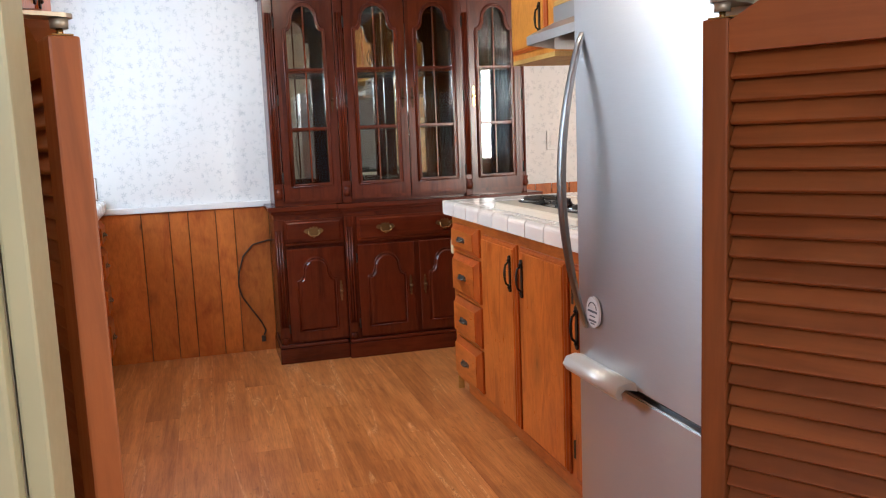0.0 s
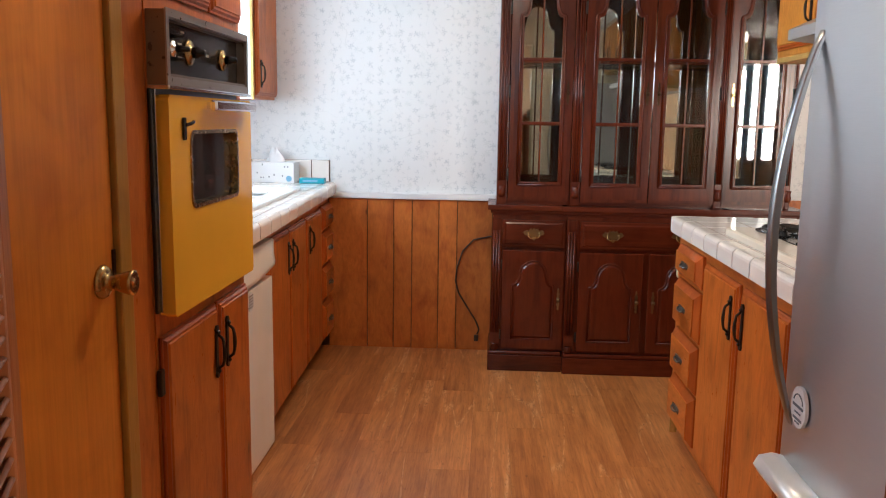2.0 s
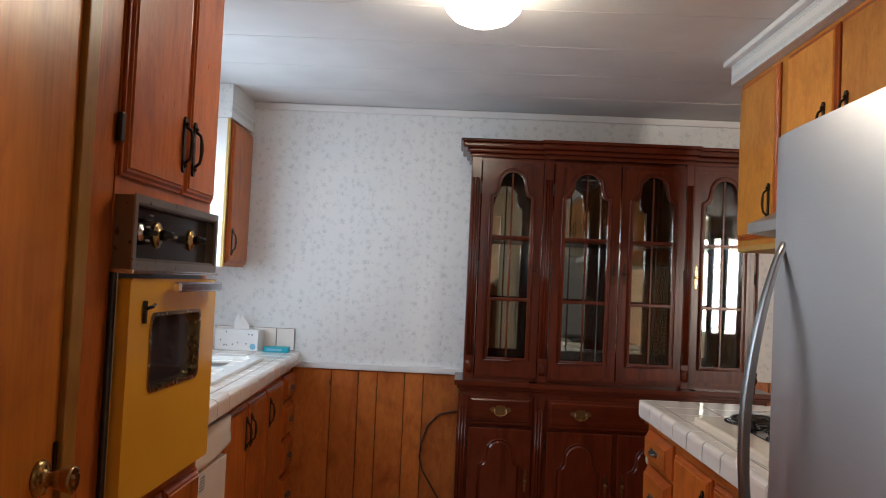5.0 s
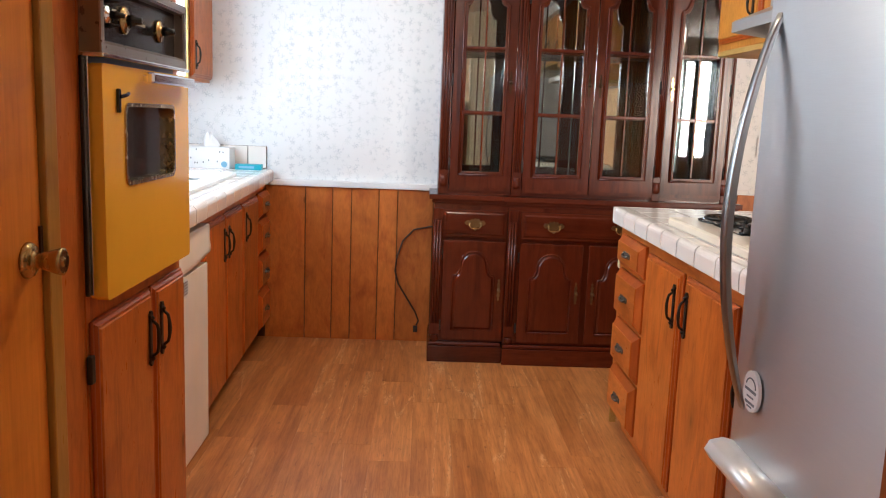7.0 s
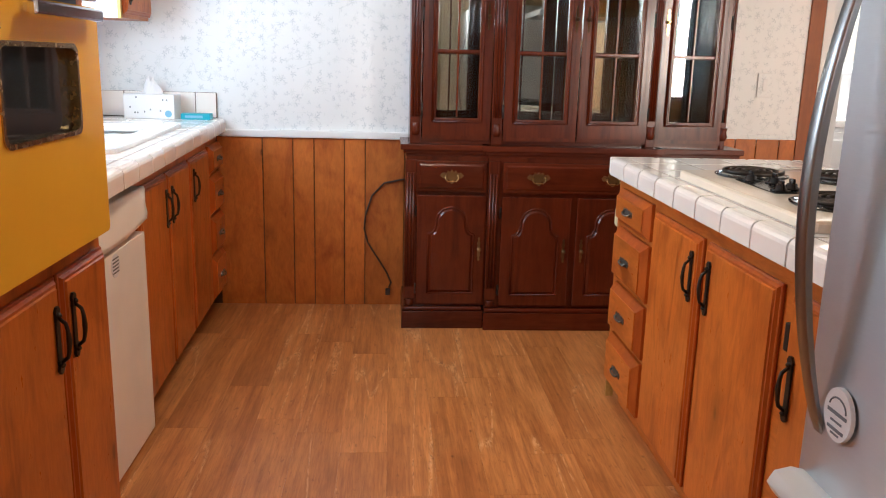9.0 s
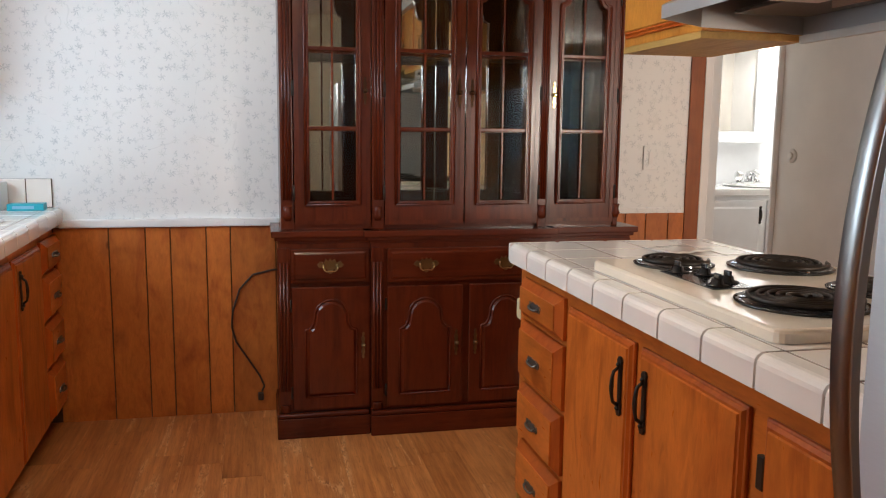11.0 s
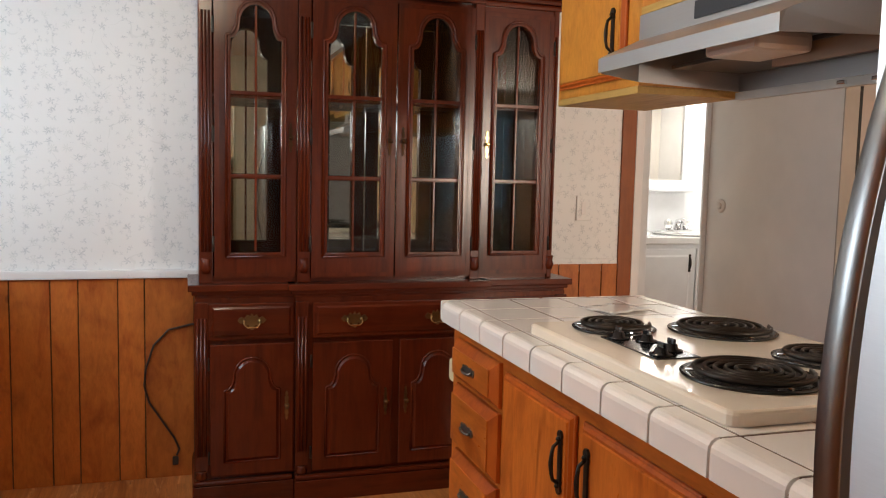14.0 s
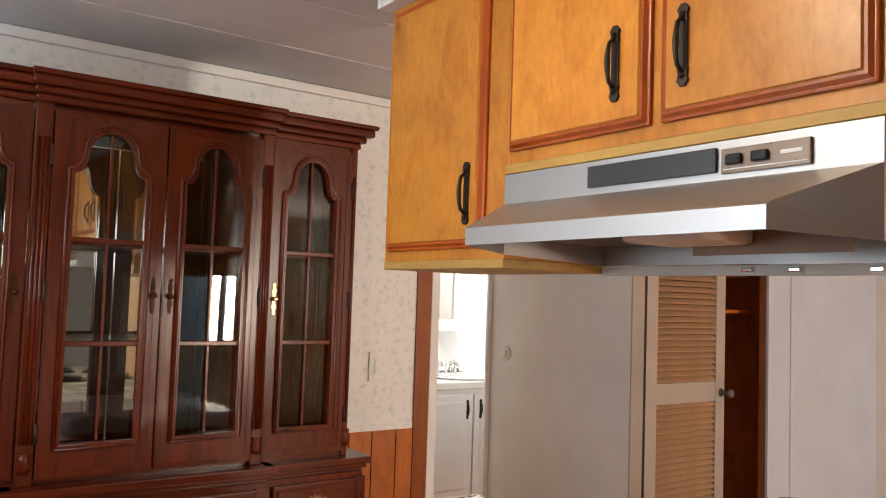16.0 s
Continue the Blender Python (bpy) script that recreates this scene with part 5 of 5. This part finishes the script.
hutch()
cord = thing("power_cord", pose(0, 0, 0), "loose brown power cord hanging out beside the hutch", "cord")
pts = []
key = [(0.72, 0.652), (0.64, 0.655), (0.55, 0.635), (0.49, 0.57), (0.458, 0.47), (0.452, 0.40), (0.47, 0.33), (0.52, 0.25), (0.57, 0.17), (0.590, 0.12), (0.575, 0.085)]
for (xa, za), (xb, zb) in zip(key, key[1:]):
    for k in range(4):
        pts.append((xa + (xb - xa) * k / 4, BACK - 0.018, za + (zb - za) * k / 4))
part("cable", tube(pts, 0.0042, 8), rubber, cord)
part("plug", box((0.562, BACK - 0.030, 0.055), (0.586, BACK - 0.013, 0.090), 0.004), rubber, cord)
ws = thing("wall_switch", pose(2.415, BACK - 0.002, 1.10), "flat rocker switch cover papered like the wall", "switch")
part("plate", box((0, -0.007, 0), (0.075, 0, 0.12), 0.003), paper, ws)
part("rocker", box((0.026, -0.011, 0.03), (0.049, -0.007, 0.09), 0.002), white_trim, ws)


# ---- refrigerator ----
def fridge():
    f = thing("refrigerator", pose(1.208, 2.127, 0, 0, 0, EAST), "brushed stainless bottom-freezer refrigerator with bow handle", "refrigerator")
    W = 0.83
    part("body", box((0.005, 0.075, 0.02), (W - 0.005, 0.78, 1.64), 0.006), plain("grey_cabinet_steel", (0.28, 0.28, 0.29), 0.4, 0.3), f, "grey sides")

    def bowed(z0, z1):
        """Door skin, gently curved across its width."""
        n, bm, rings = 14, bmesh.new(), []
        for i in range(n + 1):
            u = i / n
            x = u * W
            y = 0.004 * (2 * u - 1) ** 8 - 0.002
            rings.append([bm.verts.new(p) for p in ((x, y, z0), (x, y, z1), (x, 0.072, z1), (x, 0.072, z0))])
        for a, b in zip(rings, rings[1:]):
            for k in range(4):
                bm.faces.new((a[k - 1], a[k], b[k], b[k - 1]))
        bm.faces.new(rings[0])
        bm.faces.new(rings[-1][::-1])
        bmesh.ops.recalc_face_normals(bm, faces=bm.faces[:])
        bmesh.ops.bevel(bm, geom=[e for e in bm.edges if abs(e.calc_face_angle(0)) > 1.2], offset=0.004, segments=2, affect="EDGES")
        return bm

    top = part("fresh_food_door", bowed(0.640, 1.655), stainless, f)
    bot = part("freezer_drawer", bowed(0.06, 0.625), stainless, f)
    part("gasket", box((0.01, 0.02, 0.622), (W - 0.01, 0.07, 0.643)), dark_plastic, f)
    # bow handle near the opening edge
    n, bm, rows = 28, bmesh.new(), []
    for i in range(n + 1):
        u = i / n
        rise = math.sin(math.pi * u) ** 0.82
        y = -0.066 * rise
        hw, th = 0.0135 + 0.0020 * rise, 0.006 + 0.006 * rise
        z = 0.728 + 0.728 * u
        rows.append([bm.verts.new((0.045 + x, yy, z)) for x, yy in ((-hw, y + 0.002), (-hw + 0.002, y), (hw - 0.002, y), (hw, y + 0.002), (hw, y + th), (-hw, y + th))])
    for a, b in zip(rows, rows[1:]):
        for k in range(6):
            bm.faces.new((a[k - 1], a[k], b[k], b[k - 1])).smooth = k in (1, 2, 3)
    bm.faces.new(rows[0])
    bm.faces.new(rows[-1][::-1])
    bmesh.ops.recalc_face_normals(bm, faces=bm.faces[:])
    part("handle", bm, steel_z, top, "curved flat satin steel handle")
    # freezer pull along the drawer's upper edge
    prof = [(0.004, 0.0), (-0.020, 0.006), (-0.045, 0.0), (-0.055, -0.018), (-0.045, -0.034), (-0.036, -0.032), (-0.040, -0.018), (-0.030, -0.010), (0.004, -0.016)]
    bm = bmesh.new()
    a = [bm.verts.new((0.02, y, 0.655 + z)) for y, z in prof]
    b = [bm.verts.new((0.30, y, 0.655 + z)) for y, z in prof]
    for i in range(len(prof)):
        bm.faces.new((a[i - 1], a[i], b[i], b[i - 1])).smooth = True
    bm.faces.new(a)
    bm.faces.new(b[::-1])
    bmesh.ops.recalc_face_normals(bm, faces=bm.faces[:])
    part("freezer_handle", bm, plain("pale_satin_metal", (0.78, 0.76, 0.73), 0.38, 0.35, relief=0.02), bot, "pale satin pull bar")
    st = part("sticker", prism([(0.104 + 0.034 * math.cos(a * 0.2094), 0.782 + 0.038 * math.sin(a * 0.2094)) for a in range(30)], -0.0105, -0.004), paper_white, top, "round white sticker with grey print")
    for x0, x1, z, w in ((0.080, 0.128, 0.781, 0.005), (0.090, 0.118, 0.770, 0.003), (0.084, 0.124, 0.758, 0.0045), (0.094, 0.114, 0.752, 0.003)):
        part("print_bar", box((x0, -0.0115, z), (x1, -0.010, z + w)), ink_grey, st)
    part("print_arc", tube([(0.104 + 0.021 * math.cos(a * 0.3), -0.0108, 0.790 + 0.016 * math.sin(a * 0.3)) for a in range(11)], 0.0014, 6), ink_grey, st)
    for x in (0.06, W - 0.06):
        part("foot", lathe([(0.02, 0.0), (0.02, 0.012), (0.012, 0.022)], 12, "Z", (x, 0.15, 0)), dark_plastic, f)
    part("kick_plate", box((0.02, 0.06, 0.015), (W - 0.02, 0.072, 0.058)), dark_plastic, f)
    return f


fridge()


# ---- louvered swing doors ----
def swing_door(m, width, label, st, tilt=56):
    d = thing("louver_swing_door", m, label, "swing door", "louvered swing doors")
    top, low, t = 1.335, 0.42, 0.030
    for x0, x1, z in ((0.0, st, top), (width - st, width, top - 0.004)):
        part("stile", box((x0, -t / 2, low), (x1, t / 2, z), 0.003), redwood_v, d)
    n = 8
    scoop = [(st, top - 0.036)] + [(width - st, top - 0.036)] + [(width - st - (width - 2 * st) * i / n, top - 0.004 + 0.055 * math.sin(math.pi * i / n)) for i in range(n + 1)]
    part("top_rail", prism(scoop, -t / 2 + 0.001, t / 2 - 0.001), redwood_h, d)
    part("bottom_rail", box((st, -t / 2 + 0.001, low), (width - st, t / 2 - 0.001, low + 0.09), 0.003), redwood_h, d)
    slat = mesh_of("slat", box((st + 0.0005, -0.019, -0.0035), (width - st - 0.0005, 0.019, 0.0035), 0.0025))
    slat.materials.append(redwood_h)
    z = top - 0.047
    while z > low + 0.095:
        part("slat", slat, redwood_h, d, "", Matrix.Translation((0, 0, z)) @ pose(0, 0, 0, tilt, 0, 0))
        z -= 0.0238
    # gravity pivot: a wall bracket with a rounded arm, and a cup that turns on a pin
    arm = [(0.016 + 0.013 * math.cos(radians(a)), -0.013 * math.sin(radians(a))) for a in range(0, 181, 20)] + [(-0.002, 0.050), (0.034, 0.050)]
    bm = prism(arm, top + 0.018, top + 0.022)
    bmesh.ops.transform(bm, matrix=Matrix(((1, 0, 0, 0), (0, 0, 1, 0), (0, 1, 0, 0), (0, 0, 0, 1))), verts=bm.verts)
    bmesh.ops.recalc_face_normals(bm, faces=bm.faces[:])
    h = part("pivot_hinge", bm, hinge_metal, d, "cream metal pivot hinge")
    part("hinge_plate", box((-0.006, 0.046, top - 0.016), (0.038, 0.050, top + 0.050), 0.002), hinge_metal, h)
    part("pivot_cup", lathe([(0.0085, top + 0.008), (0.009, top + 0.0175), (0.004, top + 0.0178)], 16, "Z", (0.016, 0, 0)), hinge_metal, h)
    part("pivot_pin", lathe([(0.0035, top - 0.001), (0.0035, top + 0.008)], 10, "Z", (0.016, 0, 0)), brass, h)
    part("pin_plate", box((0.004, -0.010, top + 0.0003), (0.040, 0.010, top + 0.002), 0.0005), brass, h)
    return d


swing_door(pose(0.197, 1.118, 0, 0, 0, 111.3), 0.37, "reddish louvered half door swung open into the kitchen", 0.05, -56)
swing_door(pose(0.946, 1.173, -0.2207, 0, 0, -57) @ Matrix.Diagonal((1.18, 1.18, 1.18, 1)), 0.36, "reddish louvered half door swung open towards the entry", 0.029)

# ---- ceiling lamp ----
cl = thing("ceiling_light", pose(0.665, 3.19, CEIL), "round opal glass ceiling light, switched on", "ceiling light")
part("base_ring", lathe([(0.135, -0.028), (0.140, -0.02), (0.140, -0.001), (0.02, -0.001)], 32), brass, cl)
part("shade", lathe([(0.01, -0.132), (0.05, -0.127), (0.09, -0.111), (0.118, -0.083), (0.130, -0.052), (0.130, -0.029), (0.02, -0.029)], 32), lamp_glass, cl, "lit opal glass dome")

# ---- closet, hall and bathroom ----
ld = thing("door_2", pose(3.722, 4.752, 0), "beige painted louvered closet door", "door", kind="structure")
w = 0.640
for x0, x1 in ((0.0, 0.105), (w - 0.073, w)):
    part("stile", box((x0, 0, 0.02), (x1, 0.032, 2.03), 0.003), pink_door, ld)
for z0, z1 in ((0.02, 0.20), (0.972, 1.075), (1.91, 2.03)):
    part("rail", box((0.105, 0.002, z0), (w - 0.073, 0.030, z1), 0.003), pink_door, ld)
cslat = mesh_of("slat", box((0.102, -0.018, -0.003), (w - 0.070, 0.018, 0.003), 0.0015))
cslat.materials.append(tan_slat)
for z0, z1 in ((0.215, 0.975), (1.090, 1.90)):
    z = z0
    while z < z1:
        part("slat", cslat, tan_slat, ld, "", Matrix.Translation((0, 0.016, z)) @ pose(0, 0, 0, 42, 0, 0))
        z += 0.0300
part("door_knob", lathe([(0.022, 0), (0.018, 0.006), (0.009, 0.01), (0.009, 0.04), (0.022, 0.048), (0.022, 0.064), (0.012, 0.068)], 16, "-Y", (w - 0.030, 0.0, 1.015)), pewter, ld, "dark metal knob")
part("hinge", tube([(-0.006, 0.0, 1.0), (-0.006, 0.0, 1.09)], 0.006, 8), hinge_metal, ld)
sh = thing("closet_shelf", pose(3.714, 4.95, 1.425), "plain wooden shelf inside the closet", "shelf")
part("board", box((0, 0, 0), (1.2, 0.64, 0.02), 0.002), pine_h, sh)
us = thing("closet_shelf", pose(4.30, 4.95, 1.635), "short wooden upper shelf inside the closet", "shelf")
part("board", box((0, 0, 0), (0.614, 0.64, 0.025), 0.002), pine_h, us)
part("divider", box((0.30, 0.05, 0.0255), (0.32, 0.63, 0.20), 0.002), pine_v, us)
ck = thing("coat_hook_rail", pose(4.40, 5.585, 0), "wooden hook rail inside the dark closet", "hook rail")
part("rail", box((0.0, -0.012, 1.62), (0.45, 0.012, 1.70), 0.003), closet_wood, ck)

van = thing("bathroom_vanity", pose(3.30, 6.42, 0.045), "white bathroom vanity with dark bow handles", "vanity")
part("body", box((0, 0.0, 0.08), (1.365, 0.53, 0.82)), white_trim, van)
part("toe_kick", box((0, 0.05, -0.045), (1.365, 0.52, 0.079)), white_wall, van)
for x0, x1, px in ((0.03, 0.685, 0.64), (0.70, 1.30, 0.75)):
    bm = box((x0, -0.018, 0.13), (x1, -0.001, 0.79), 0.005)
    join(bm, loft(rect(x0 + 0.04, 0.17, x1 - 0.04, 0.75), -0.017, rect(x0 + 0.055, 0.185, x1 - 0.055, 0.735), -0.022))
    dd = part("door", bm, white_trim, van)
    part("handle", PULL, iron, dd, "dark bow handle", Matrix.Translation((px, -0.020, 0.69)))
vt = part("top_slab", box((0, 0, 0.0005), (1.365, 0.555, 0.05), 0.008), porcelain, van, "white moulded top", Matrix.Translation((0, -0.02, 0.82)))
bm = lathe([(0.23, 0.0502), (0.245, 0.058), (0.22, 0.064), (0.19, 0.056), (0.08, 0.0515)], 32, "Z", (0.79, 0.28, 0))
part("basin", bm, porcelain, vt)
tp = thing("basin_tap", pose(4.09, 6.80, 0.9155) @ Matrix.Diagonal((1.35, 1.35, 1.35, 1)), "chrome basin tap with clear handles", "tap")
bm = box((-0.08, -0.03, 0.0005), (0.08, 0.03, 0.02), 0.008)
tube([(0, 0, 0.02), (0, -0.01, 0.06), (0, -0.06, 0.075), (0, -0.12, 0.06)], [0.020, 0.018, 0.014, 0.011], 10, bm)
part("spout", bm, chrome, tp)
for sx in (-0.055, 0.055):
    part("tap_handle", lathe([(0.012, 0.02), (0.020, 0.03), (0.024, 0.06), (0.014, 0.075)], 12, "Z", (sx, 0, 0)), chrome, tp)
mi = thing("bathroom_mirror", pose(3.535, 6.958, 1.25), "white carved frame mirror on the bathroom wall", "mirror")
part("mirror_frame", prism(rect(0, 0, 0.72, 0.85), -0.03, -0.001, [rect(0.055, 0.055, 0.665, 0.795)]), white_trim, mi)
part("mirror_glass", box((0.05, -0.012, 0.05), (0.67, -0.006, 0.80)), mirror, mi)
part("ledge", box((-0.02, -0.07, -0.03), (0.74, -0.001, 0.0), 0.006), white_trim, mi)
vl = thing("vanity_light", pose(3.80, 6.957, 2.12), "lit vanity light bar above the mirror", "wall light")
part("bar", box((-0.28, -0.03, 0), (0.28, -0.001, 0.08), 0.006), chrome, vl)
for x in (-0.2, 0.0, 0.2):
    part("bulb", lathe([(0.012, 0.0), (0.035, 0.02), (0.045, 0.045), (0.03, 0.075), (0.005, 0.085)], 16, "-Y", (x, -0.03, 0.04)), bath_glow, vl, "lit round bulb")
hs = thing("hall_thermostat", pose(3.6195, 5.64, 1.16, 0, 0, -90), "small round off-white thermostat on the hall wall", "thermostat")
part("plate", lathe([(0.040, 0), (0.040, 0.006), (0.034, 0.012), (0.005, 0.013)], 24, "-Y"), white_wall, hs)
part("dial", lathe([(0.020, 0.0132), (0.020, 0.022), (0.017, 0.024), (0.004, 0.0245)], 20, "-Y"), white_wall, hs)
sk = thing("strike_plate", pose(3.218, 5.80, 1.09), "brass strike plate on the bathroom jamb", "strike plate")
part("plate", box((-0.0045, -0.01, 0), (0.0, 0.03, 0.06), 0.001), brass, sk)

# ---- dining side ----
def recliner():
    c = thing("armchair", pose(3.13, 3.84, 0, 0, 0, -54), "black upholstered armchair standing behind the island", "armchair")
    w = 0.86
    out = rounded(0.0, 0.30, w, 0.80, 0.20, 8)
    bm = prism(out, 0.0, 0.17)
    bmesh.ops.bevel(bm, geom=[e for e in bm.edges if abs(e.calc_face_angle(0)) > 1.2], offset=0.04, segments=3, affect="EDGES")
    part("backrest", bm, matte_black, c)
    part("seam", tube([(0.42, -0.002, 0.33), (0.42, -0.004, 0.70), (0.425, 0.03, 0.795), (0.43, 0.10, 0.802)], 0.004, 6), dark_plastic, c)
    part("seat", box((0.15, 0.17, 0.22), (w - 0.15, 0.78, 0.46), 0.05), matte_black, c)
    for x0, x1 in ((0.0, 0.15), (w - 0.15, w)):
        part("arm", box((x0, 0.14, 0.10), (x1, 0.78, 0.60), 0.05), matte_black, c)
    part("base", box((0.05, 0.05, 0.05), (w - 0.05, 0.74, 0.30), 0.01), matte_black, c)
    for x in (0.09, w - 0.09):
        for y in (0.09, 0.70):
            part("foot", lathe([(0.02, 0.0), (0.028, 0.055)], 12, "Z", (x, y, 0)), dark_plastic, c)
    return c


recliner()


def curtain(name, m, w, h):
    c = thing(name, m, "sheer pale curtain at the dining window", "curtain", "dining curtains")
    bm = bmesh.new()
    n = 40
    lo = [bm.verts.new((w * i / n, 0.018 * math.sin(i * 1.1), 0)) for i in range(n + 1)]
    hi = [bm.verts.new((w * i / n, 0.010 * math.sin(i * 1.1 + 0.3), h)) for i in range(n + 1)]
    for i in range(n):
        bm.faces.new((lo[i], lo[i + 1], hi[i + 1], hi[i])).smooth = True
    bmesh.ops.solidify(bm, geom=bm.faces[:], thickness=0.002)
    part("cloth", bm, curtain_mat, c)
    return c


curtain("curtain", pose(3.34, -1.14, 0.004), 0.39, 2.12)
curtain("curtain", pose(3.835, -1.14, 0.004), 0.062, 2.12)
curtain("curtain", pose(4.035, -1.14, 0.004), 0.42, 2.12)

# ---- floor planks ----
fl = thing("floor", pose(0, 0, 0), "warm brown wood-look plank flooring", "floor", kind="structure")
PW, PL = 0.152, 0.914
rs = random.Random(11)
plank = mesh_of("plank", box((0.00015, 0.0, -0.0078), (PW - 0.00015, PL - 0.0005, 0.0), 0.0002))
plank.materials.append(floor_wood)
rest = bmesh.new()
cut = {}
col = 0
x = -0.97 + 0.03
while x < 6.0:
    y = -1.3 - PL * rs.random()
    while y < 7.06:
        near = -0.45 < x < 1.55 and 1.0 - PL < y < 5.1
        if near:
            part("plank", plank, floor_wood, fl, "", Matrix.Translation((x, y, 0)))
        else:
            y1 = min(y + PL, 7.06)
            y0 = max(y, -1.3)
            if y1 - y0 > 0.01:
                vs = [rest.verts.new(p) for p in ((x + 0.0002, y0, 0), (x + PW - 0.0002, y0, 0), (x + PW - 0.0002, y1 - 0.0006, 0), (x + 0.0002, y1 - 0.0006, 0))]
                rest.faces.new(vs)
        y += PL
    x += PW
tagged(part("far_planks", rest, floor_wood, fl), kind="stuff")
